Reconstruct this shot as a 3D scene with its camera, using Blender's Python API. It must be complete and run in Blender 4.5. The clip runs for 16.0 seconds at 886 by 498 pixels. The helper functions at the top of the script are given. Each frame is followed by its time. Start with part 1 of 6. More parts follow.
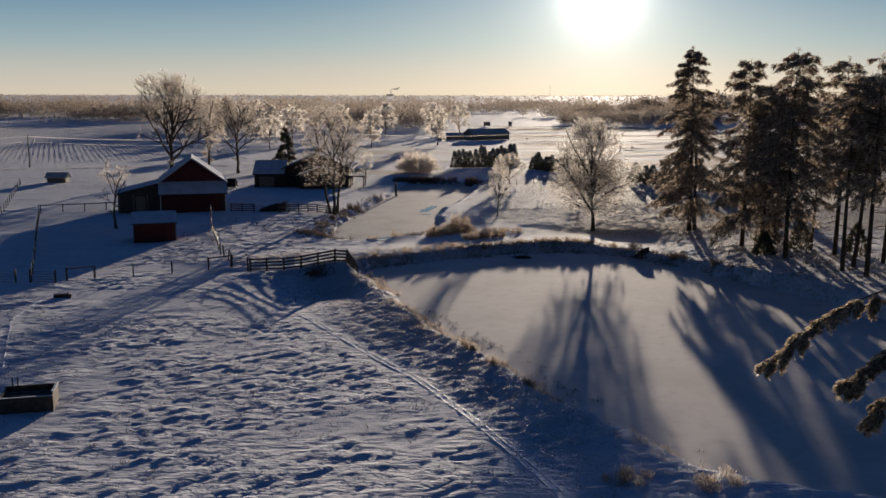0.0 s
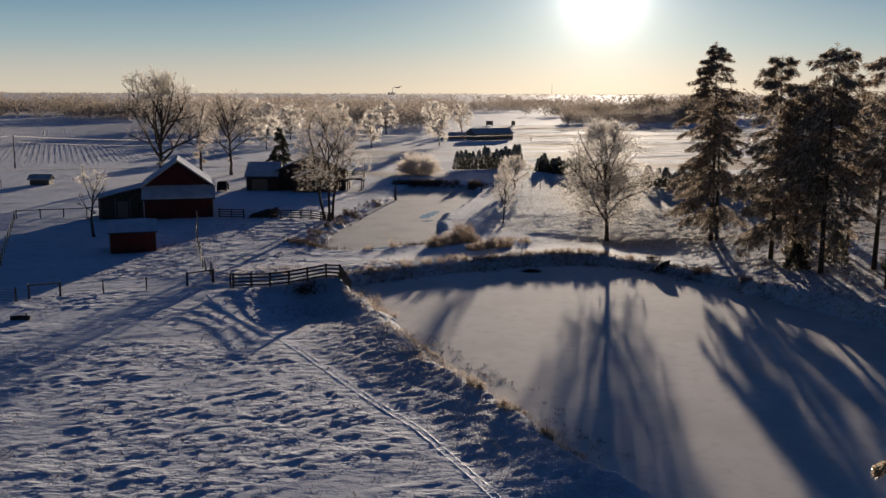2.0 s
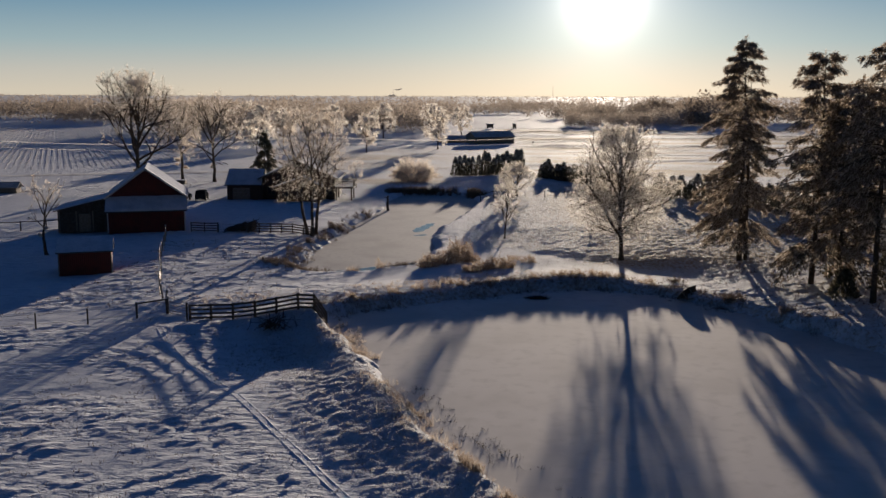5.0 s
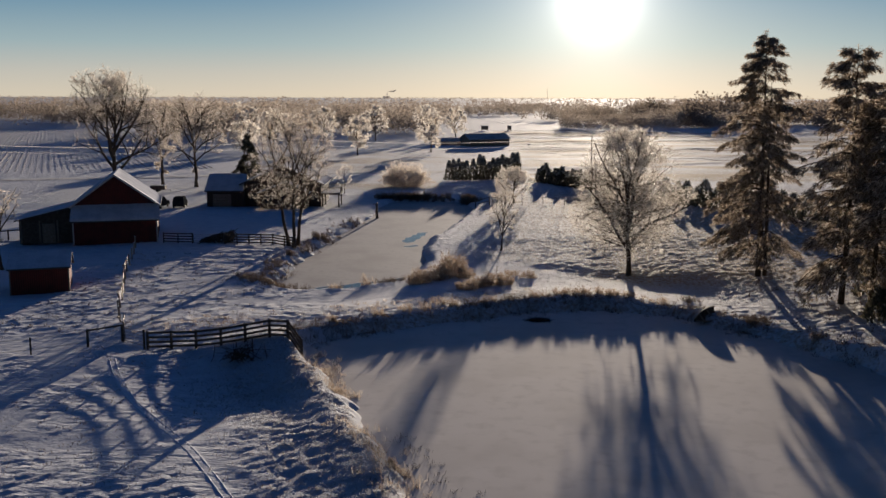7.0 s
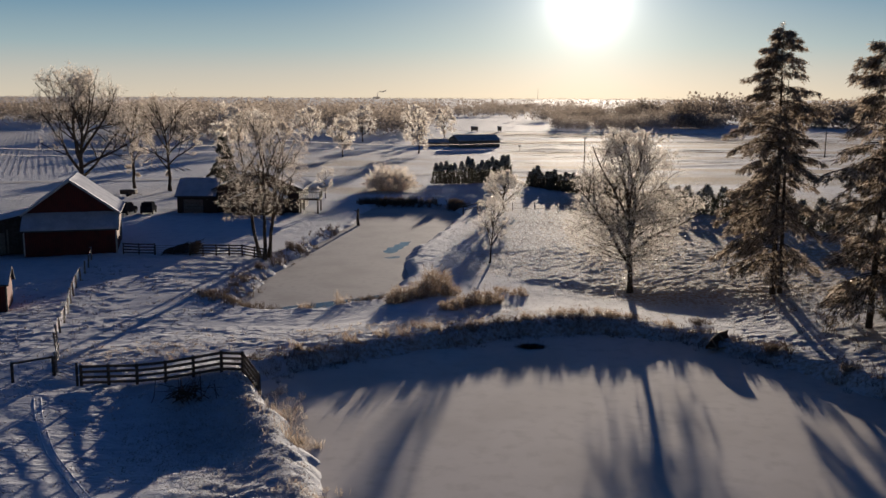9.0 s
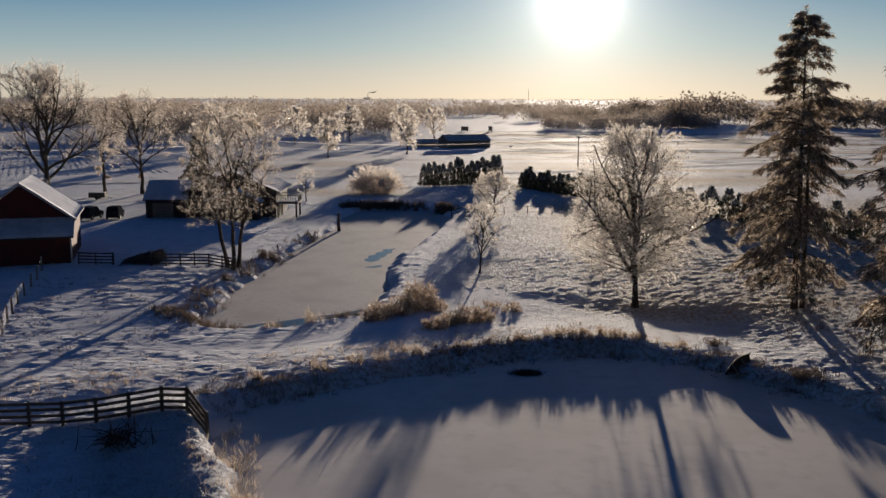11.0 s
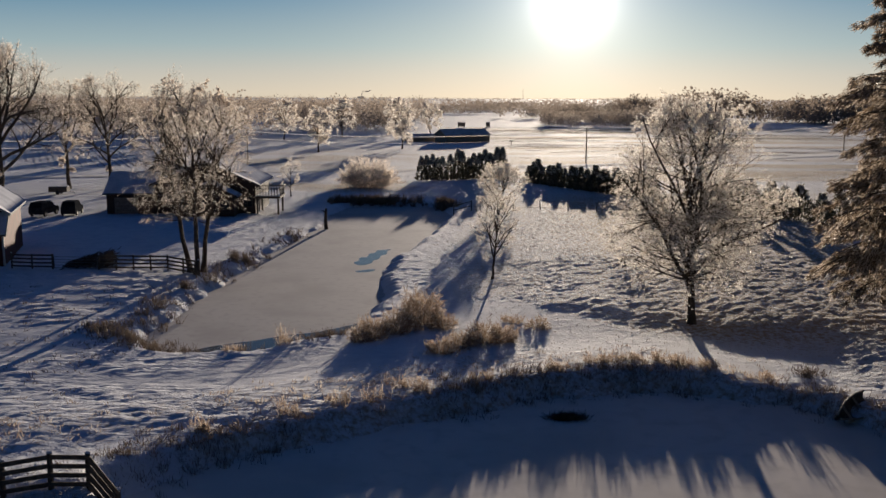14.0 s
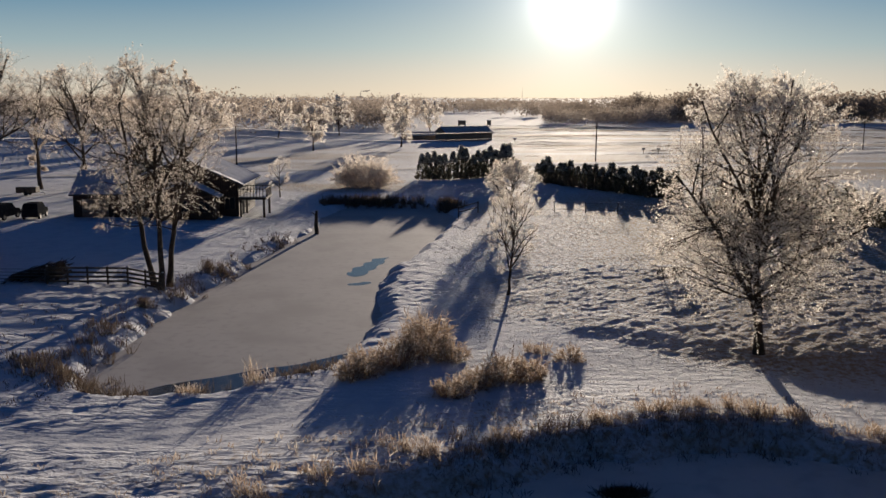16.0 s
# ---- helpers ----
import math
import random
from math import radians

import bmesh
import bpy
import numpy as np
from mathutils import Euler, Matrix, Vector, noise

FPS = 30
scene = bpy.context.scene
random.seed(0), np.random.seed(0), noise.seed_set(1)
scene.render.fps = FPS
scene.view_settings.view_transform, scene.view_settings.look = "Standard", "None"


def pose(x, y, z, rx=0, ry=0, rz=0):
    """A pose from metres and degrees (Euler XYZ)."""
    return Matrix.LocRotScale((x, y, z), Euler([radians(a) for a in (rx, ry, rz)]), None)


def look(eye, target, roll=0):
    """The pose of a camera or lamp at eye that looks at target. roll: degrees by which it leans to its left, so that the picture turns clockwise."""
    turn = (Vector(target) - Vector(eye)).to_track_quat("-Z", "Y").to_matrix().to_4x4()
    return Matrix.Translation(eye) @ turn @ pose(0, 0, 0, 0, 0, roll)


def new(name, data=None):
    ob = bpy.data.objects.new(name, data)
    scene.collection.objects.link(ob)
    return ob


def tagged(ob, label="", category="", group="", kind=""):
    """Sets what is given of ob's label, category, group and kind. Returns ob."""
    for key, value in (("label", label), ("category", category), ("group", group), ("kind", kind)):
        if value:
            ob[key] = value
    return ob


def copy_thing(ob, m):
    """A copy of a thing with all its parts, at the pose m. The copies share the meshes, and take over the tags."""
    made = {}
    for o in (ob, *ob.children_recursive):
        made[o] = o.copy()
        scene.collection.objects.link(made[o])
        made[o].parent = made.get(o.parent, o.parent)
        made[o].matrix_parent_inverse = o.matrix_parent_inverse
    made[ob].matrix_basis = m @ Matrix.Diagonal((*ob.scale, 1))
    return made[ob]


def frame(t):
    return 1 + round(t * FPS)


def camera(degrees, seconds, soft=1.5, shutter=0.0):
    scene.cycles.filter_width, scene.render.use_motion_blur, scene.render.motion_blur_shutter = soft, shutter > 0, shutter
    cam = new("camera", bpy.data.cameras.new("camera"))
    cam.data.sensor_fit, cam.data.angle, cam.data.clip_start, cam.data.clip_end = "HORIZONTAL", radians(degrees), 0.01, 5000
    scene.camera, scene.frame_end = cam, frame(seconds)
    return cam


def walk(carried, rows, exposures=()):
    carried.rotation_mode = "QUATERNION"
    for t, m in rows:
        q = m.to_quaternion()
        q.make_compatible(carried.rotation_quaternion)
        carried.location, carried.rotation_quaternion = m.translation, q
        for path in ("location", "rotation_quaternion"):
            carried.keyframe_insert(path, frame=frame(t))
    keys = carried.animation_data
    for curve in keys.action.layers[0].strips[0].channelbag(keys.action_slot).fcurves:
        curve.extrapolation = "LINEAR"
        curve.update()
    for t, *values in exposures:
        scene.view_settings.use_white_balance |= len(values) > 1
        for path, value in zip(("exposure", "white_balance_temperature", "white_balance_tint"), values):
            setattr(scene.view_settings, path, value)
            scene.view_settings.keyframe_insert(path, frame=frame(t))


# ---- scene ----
cam = camera(50.0, 16.0)
PATH = [
    (0, (0.251, 7.54, 19.793), (0.182, 9.512, 19.467), 0.1),
    (0.5, (0.164, 9.645, 19.935), (0.095, 11.617, 19.608), 0.2),
    (1, (-0.002, 12.083, 19.93), (-0.072, 14.054, 19.602), 0.2),
    (1.5, (-0.125, 14.608, 19.874), (-0.196, 16.58, 19.546), 0.2),
    (2, (-0.165, 17.094, 19.814), (-0.237, 19.065, 19.485), 0.2),
    (2.5, (-0.13, 19.49, 19.768), (-0.203, 21.461, 19.44), 0.2),
    (3, (-0.051, 21.794, 19.738), (-0.125, 23.765, 19.41), 0.2),
    (3.5, (0.038, 24.03, 19.717), (-0.036, 26.001, 19.389), 0.2),
    (4, (0.11, 26.23, 19.698), (0.035, 28.202, 19.371), 0.2),
    (6.5, (0.054, 37.504, 19.532), (-0.012, 39.477, 19.21), 0.2),
    (7, (0.053, 39.848, 19.495), (-0.009, 41.821, 19.174), 0.2),
    (7.5, (0.096, 42.2, 19.46), (0.038, 44.173, 19.14), 0.2),
    (8, (0.19, 44.545, 19.426), (0.137, 46.518, 19.105), 0.2),
    (8.5, (0.332, 46.874, 19.384), (0.285, 48.847, 19.064), 0.2),
    (9, (0.511, 49.182, 19.326), (0.469, 51.156, 19.006), 0.3),
    (9.5, (0.704, 51.474, 19.239), (0.668, 53.448, 18.92), 0.3),
    (12, (0.935, 63.303, 17.992), (0.918, 65.277, 17.674), 0.3),
    (12.5, (0.711, 65.916, 17.562), (0.697, 67.891, 17.244), 0.4),
    (13, (0.416, 68.659, 17.101), (0.403, 70.633, 16.783), 0.4),
    (13.5, (0.086, 71.53, 16.636), (0.074, 73.505, 16.317), 0.4),
    (14, (-0.229, 74.514, 16.198), (-0.24, 76.489, 15.879), 0.3),
    (14.5, (-0.482, 77.577, 15.817), (-0.493, 79.551, 15.497), 0.3),
    (15, (-0.647, 80.663, 15.508), (-0.657, 82.637, 15.187), 0.3),
    (15.5, (-0.742, 83.704, 15.257), (-0.752, 85.678, 14.936), 0.2),
    (16, (-0.873, 86.621, 15.004), (-0.882, 88.595, 14.685), 0.2),
]
EXPOSURE = 1.03
walk(cam, [(t, look(eye, target, roll)) for t, eye, target, roll in PATH], exposures=[(0.0, EXPOSURE), (16.0, EXPOSURE)])

# ---- light ----
SUN_AZ, SUN_EL = 7.2, 5.6          # degrees right of +y, above the horizon
sun_dir = Vector((math.sin(radians(SUN_AZ)) * math.cos(radians(SUN_EL)), math.cos(radians(SUN_AZ)) * math.cos(radians(SUN_EL)), math.sin(radians(SUN_EL))))
sun_data = bpy.data.lights.new("sun", "SUN")
sun_data.energy, sun_data.angle, sun_data.color = 3.45, radians(0.6), (1.0, 0.845, 0.68)
sun = new("sun", sun_data)
sun.matrix_world = look(sun_dir * 300, (0, 0, 0))

world = bpy.data.worlds.new("world")
scene.world = world
world.use_nodes = True
wn, wl = world.node_tree.nodes, world.node_tree.links
wn.clear()


sky = wn.new("ShaderNodeTexSky")
sky.sky_type, sky.sun_disc = "NISHITA", False
sky.sun_elevation, sky.sun_rotation = radians(SUN_EL), radians(SUN_AZ)
sky.air_density, sky.dust_density, sky.ozone_density, sky.altitude = 1.0, 0.6, 3.0, 200
coord = wn.new("ShaderNodeTexCoord")
dot = wn.new("ShaderNodeVectorMath")
dot.operation = "DOT_PRODUCT"
dot.inputs[1].default_value = sun_dir
wl.new(coord.outputs["Generated"], dot.inputs[0])


def halo(power, gain, colour):
    """The bright ring of scattered light round the sun."""
    clip = wn.new("ShaderNodeMath")
    clip.operation = "MAXIMUM"
    clip.inputs[1].default_value = 0.0
    wl.new(dot.outputs["Value"], clip.inputs[0])
    up = wn.new("ShaderNodeMath")
    up.operation = "POWER"
    up.inputs[1].default_value = power
    wl.new(clip.outputs[0], up.inputs[0])
    mul = wn.new("ShaderNodeMath")
    mul.operation = "MULTIPLY"
    mul.inputs[1].default_value = gain
    wl.new(up.outputs[0], mul.inputs[0])
    bg = wn.new("ShaderNodeBackground")
    bg.inputs["Color"].default_value = (*colour, 1)
    wl.new(mul.outputs[0], bg.inputs["Strength"])
    return bg


# clear winter sky: cream at the horizon, pale blue above it, deep blue overhead
split = wn.new("ShaderNodeSeparateXYZ")
wl.new(coord.outputs["Generated"], split.inputs[0])
ramp = wn.new("ShaderNodeValToRGB")
ramp.color_ramp.interpolation = "LINEAR"
wl.new(split.outputs["Z"], ramp.inputs["Fac"])
stops = [(0.0, (0.30, 0.268, 0.215)), (0.022, (0.245, 0.240, 0.215)), (0.05, (0.150, 0.200, 0.215)), (0.095, (0.062, 0.126, 0.182)), (0.3, (0.0095, 0.032, 0.092)), (1.0, (0.0045, 0.021, 0.082))]
while len(ramp.color_ramp.elements) < len(stops):
    ramp.color_ramp.elements.new(0.5)
for el, (p, c) in zip(ramp.color_ramp.elements, stops):
    el.position, el.color = p, (*c, 1)
bg_ramp = wn.new("ShaderNodeBackground")
wl.new(ramp.outputs["Color"], bg_ramp.inputs["Color"])
# the half of the sky that faces away from the low sun is dimmer
facing = wn.new("ShaderNodeMapRange")
facing.interpolation_type = "SMOOTHSTEP"
facing.inputs["From Min"].default_value, facing.inputs["From Max"].default_value = -0.6, 0.85
facing.inputs["To Min"].default_value, facing.inputs["To Max"].default_value = 0.25, 1.0
wl.new(dot.outputs["Value"], facing.inputs["Value"])
wl.new(facing.outputs["Result"], bg_ramp.inputs["Strength"])
bg_sky = wn.new("ShaderNodeBackground")
bg_sky.inputs["Strength"].default_value = 0.002
wl.new(sky.outputs["Color"], bg_sky.inputs["Color"])
add = wn.new("ShaderNodeAddShader")
wl.new(bg_ramp.outputs[0], add.inputs[0])
wl.new(bg_sky.outputs[0], add.inputs[1])
total = add
for power, gain, colour in ((2100, 0.80, (1.0, 0.96, 0.88)), (420, 0.20, (1.0, 0.93, 0.80)), (60, 0.12, (1.0, 0.90, 0.70)), (10, 0.03, (1.0, 0.88, 0.72))):
    add = wn.new("ShaderNodeAddShader")
    wl.new(total.outputs[0], add.inputs[0])
    wl.new(halo(power, gain, colour).outputs[0], add.inputs[1])
    total = add
wout = wn.new("ShaderNodeOutputWorld")
wl.new(total.outputs[0], wout.inputs["Surface"])

# ---- materials ----


def material(name, base, rough=0.7, metal=0.0, spots=None, scale=1.0, bump=0.0, island=None, instance=None, trans=0.0, wave=None, spec=0.5, island_from=0.25):
    """base: colour; spots: a second colour mixed in by noise at two scales; island: a colour mixed in piece by piece;
    trans: share of light let through; wave: (scale, colour) stripes along local x."""
    m = bpy.data.materials.new(name)
    m.use_nodes = True
    n, l = m.node_tree.nodes, m.node_tree.links
    b = n["Principled BSDF"]
    b.inputs["Roughness"].default_value, b.inputs["Metallic"].default_value = rough, metal
    b.inputs["Specular IOR Level"].default_value = spec
    tc = n.new("ShaderNodeTexCoord")
    n1, n2 = n.new("ShaderNodeTexNoise"), n.new("ShaderNodeTexNoise")
    n1.inputs["Scale"].default_value, n2.inputs["Scale"].default_value = scale, scale * 7.3
    n1.inputs["Detail"].default_value, n2.inputs["Detail"].default_value = 5, 3
    for k in (n1, n2):
        l.new(tc.outputs["Object"], k.inputs["Vector"])
    rgb = n.new("ShaderNodeRGB")
    rgb.outputs[0].default_value = (*base, 1)
    out = rgb.outputs[0]

    def mix(fac, a, c):
        x = n.new("ShaderNodeMix")
        x.data_type = "RGBA"
        l.new(fac, x.inputs[0])
        l.new(a, x.inputs[6])
        if isinstance(c, tuple):
            x.inputs[7].default_value = (*c, 1)
        else:
            l.new(c, x.inputs[7])
        return x.outputs[2]

    if spots:
        for k, lo, hi in ((n1, 0.45, 0.68), (n2, 0.5, 0.75)):
            r = n.new("ShaderNodeMapRange")
            r.inputs[1].default_value, r.inputs[2].default_value = lo, hi
            l.new(k.outputs[0], r.inputs[0])
            out = mix(r.outputs[0], out, spots)
    if wave:
        w = n.new("ShaderNodeTexWave")
        w.inputs["Scale"].default_value, w.inputs["Distortion"].default_value = wave[0], 0.4
        w.bands_direction = "X"
        l.new(tc.outputs["Object"], w.inputs["Vector"])
        r = n.new("ShaderNodeMapRange")
        r.inputs[1].default_value, r.inputs[2].default_value = 0.0, 0.16
        r.inputs[3].default_value, r.inputs[4].default_value = 0.8, 0.0
        l.new(w.outputs[1], r.inputs[0])
        out = mix(r.outputs[0], out, wave[1])
    if island:
        g = n.new("ShaderNodeNewGeometry")
        r = n.new("ShaderNodeMapRange")
        r.inputs[1].default_value, r.inputs[2].default_value = island_from, island_from + 0.5
        l.new(g.outputs["Random Per Island"], r.inputs[0])
        out = mix(r.outputs[0], out, island)
    if instance:
        o = n.new("ShaderNodeObjectInfo")
        out = mix(o.outputs["Random"], out, instance)
    l.new(out, b.inputs["Base Color"])
    if bump:
        bn = n.new("ShaderNodeBump")
        bn.inputs["Strength"].default_value, bn.inputs["Distance"].default_value = 1.0, bump
        l.new(n2.outputs[0], bn.inputs["Height"])
        l.new(bn.outputs[0], b.inputs["Normal"])
    if trans:
        t = n.new("ShaderNodeBsdfTranslucent")
        l.new(out, t.inputs["Color"])
        mx = n.new("ShaderNodeMixShader")
        mx.inputs[0].default_value = trans
        l.new(b.outputs[0], mx.inputs[1])
        l.new(t.outputs[0], mx.inputs[2])
        l.new(mx.outputs[0], n["Material Output"].inputs["Surface"])
    return m


SNOW = material("snow", (0.56, 0.572, 0.60), 0.95, spots=(0.48, 0.495, 0.54), scale=0.8, bump=0.09, spec=0.38)
ROOF_SNOW = material("roof_snow", (0.58, 0.59, 0.62), 0.8, spots=(0.44, 0.455, 0.49), scale=0.7, bump=0.03, spec=0.0)
ICE = material("pond_ice", (0.60, 0.55, 0.505), 0.88, spots=(0.50, 0.455, 0.415), scale=0.12, bump=0.003, spec=0.15)
ICE_CLEAR = material("smooth_ice", (0.41, 0.385, 0.37), 0.85, spots=(0.33, 0.31, 0.30), scale=0.2, bump=0.002, spec=0.12)
WATER = material("open_water", (0.02, 0.03, 0.04), 0.06, spots=(0.03, 0.04, 0.05), scale=0.6, bump=0.01)
RED = material("red_boards", (0.16, 0.035, 0.028), 0.75, spots=(0.10, 0.03, 0.025), scale=0.9, bump=0.01, wave=(1.6, (0.03, 0.012, 0.01)), spec=0.2)
TRIM = material("pale_trim", (0.62, 0.60, 0.56), 0.6, spots=(0.45, 0.43, 0.40), scale=2)
BROWN = material("brown_siding", (0.075, 0.052, 0.04), 0.75, spots=(0.07, 0.05, 0.04), scale=1.1, bump=0.01, wave=(1.2, (0.03, 0.02, 0.015)), spec=0.2)
GLASS = material("window_glass", (0.02, 0.025, 0.03), 0.4, spec=0.15, spots=(0.03, 0.03, 0.035), scale=2)
SHINGLE = material("dark_roofing", (0.06, 0.055, 0.055), 0.8, spots=(0.09, 0.085, 0.08), scale=2, bump=0.01)
BOARD = material("weathered_board", (0.075, 0.058, 0.045), 0.8, spots=(0.13, 0.11, 0.09), scale=3, bump=0.006, spec=0.2)
GREYWOOD = material("grey_wood", (0.20, 0.16, 0.12), 0.8, spots=(0.30, 0.26, 0.21), scale=4, bump=0.006, spec=0.2)
METAL = material("dull_metal", (0.22, 0.22, 0.23), 0.45, 0.8, spots=(0.12, 0.11, 0.10), scale=5)
BARK = material("bark", (0.07, 0.052, 0.038), 0.9, spots=(0.13, 0.10, 0.075), scale=2.5, bump=0.02, spec=0.15)
FROST = material("frosted_twigs", (0.92, 0.88, 0.82), 0.3, island=(0.30, 0.22, 0.15), trans=0.72, spots=(0.68, 0.61, 0.53), scale=0.5, island_from=0.64, spec=0.5)
# far woods: bare brown, lightened to put distance haze into the colour
WOODS_HAZE = material("hazy_bare_woods", (0.40, 0.335, 0.275), 0.9, island=(0.28, 0.23, 0.185), trans=0.5, spots=(0.22, 0.18, 0.145), scale=0.02, spec=0.1)
FROST_THIN = material("thinly_frosted_twigs", (0.88, 0.81, 0.73), 0.5, island=(0.18, 0.12, 0.08), trans=0.66, spots=(0.70, 0.61, 0.51), scale=0.5, island_from=0.6, spec=0.3)
# frost on the far trees, with the haze's paleness painted in too
FROST_HAZE = material("hazy_frosted_woods", (0.58, 0.51, 0.44), 1.0, island=(0.36, 0.30, 0.245), trans=0.5, spots=(0.24, 0.20, 0.165), scale=0.013, spec=0.0)
NEEDLE = material("pine_needles", (0.16, 0.12, 0.08), 0.5, island=(0.66, 0.57, 0.48), trans=0.55, spots=(0.14, 0.10, 0.065), scale=0.6, island_from=0.4, spec=0.3)
NEEDLE_ICE = material("iced_needles", (0.22, 0.16, 0.085), 0.25, island=(0.66, 0.56, 0.42), trans=0.5, spots=(0.18, 0.12, 0.06), scale=0.6)
CEDAR = material("cedar_leaves", (0.045, 0.05, 0.03), 0.7, island=(0.15, 0.13, 0.095), trans=0.3, spots=(0.05, 0.05, 0.03), scale=0.8)
TIP_FROST = material("frosted_tips", (0.78, 0.78, 0.77), 0.5, island=(0.6, 0.58, 0.55), trans=0.6, spots=(0.5, 0.5, 0.5), scale=1)
DRY = material("dry_grass", (0.46, 0.385, 0.31), 0.7, island=(0.24, 0.18, 0.135), trans=0.62, spots=(0.60, 0.55, 0.48), scale=0.6)
BUSH = material("dry_stems", (0.32, 0.235, 0.165), 0.6, island=(0.78, 0.70, 0.61), trans=0.5, spots=(0.24, 0.17, 0.115), scale=0.6, island_from=0.5, spec=0.3)
FROSTED_GRASS = material("frosted_grass", (0.56, 0.54, 0.53), 0.6, island=(0.30, 0.26, 0.23), trans=0.4, spots=(0.44, 0.41, 0.39), scale=0.8, island_from=0.4)
REED = material("dark_reeds", (0.14, 0.10, 0.07), 0.75, island=(0.24, 0.19, 0.145), trans=0.15, spots=(0.12, 0.085, 0.06), scale=0.6)
STUBBLE = material("crop_stubble", (0.20, 0.15, 0.10), 0.8, island=(0.30, 0.24, 0.17), spots=(0.14, 0.11, 0.08), scale=0.5)
CARPAINT = material("dark_car_paint", (0.02, 0.022, 0.027), 0.9, 0.0, spec=0.0, spots=(0.04, 0.042, 0.045), scale=1)
CAR_GLASS = material("dark_car_glass", (0.012, 0.014, 0.017), 0.7, spec=0.03, spots=(0.02, 0.02, 0.022), scale=2)
RUBBER = material("rubber", (0.02, 0.02, 0.02), 0.85, spots=(0.03, 0.03, 0.03), scale=4)
WIRE = material("wire", (0.30, 0.28, 0.26), 0.35, 0.9, spots=(0.2, 0.2, 0.2), scale=1)
CABLE = material("iced_cable", (0.95, 0.93, 0.90), 0.3, 0.0, spots=(0.88, 0.86, 0.84), scale=1, trans=0.75)
# steam, and the haze-paled walls of the distant works
STEAM_HAZE = material("steam", (0.7, 0.68, 0.66), 1.0, spots=(0.6, 0.58, 0.56), scale=0.02, trans=0.75)

# ---- mesh helpers ----


def mesh_object(name, verts, faces, mat, parent=None, label="", smooth=False):
    me = bpy.data.meshes.new(name)
    me.from_pydata(np.asarray(verts, float).tolist() if not isinstance(verts, list) else verts, [], np.asarray(faces).tolist() if isinstance(faces, np.ndarray) else faces)
    me.materials.append(mat)
    if smooth:
        me.polygons.foreach_set("use_smooth", [True] * len(me.polygons))
    me.update()
    ob = new(name, me)
    if parent:
        ob.parent = parent
    if label:
        ob["label"] = label
    return ob


def thing(name, x, y, z, rz=0.0, label="", category="", group="", kind=""):
    e = new(name)
    e.matrix_world = pose(x, y, z, 0, 0, rz)
    return tagged(e, label, category, group, kind)


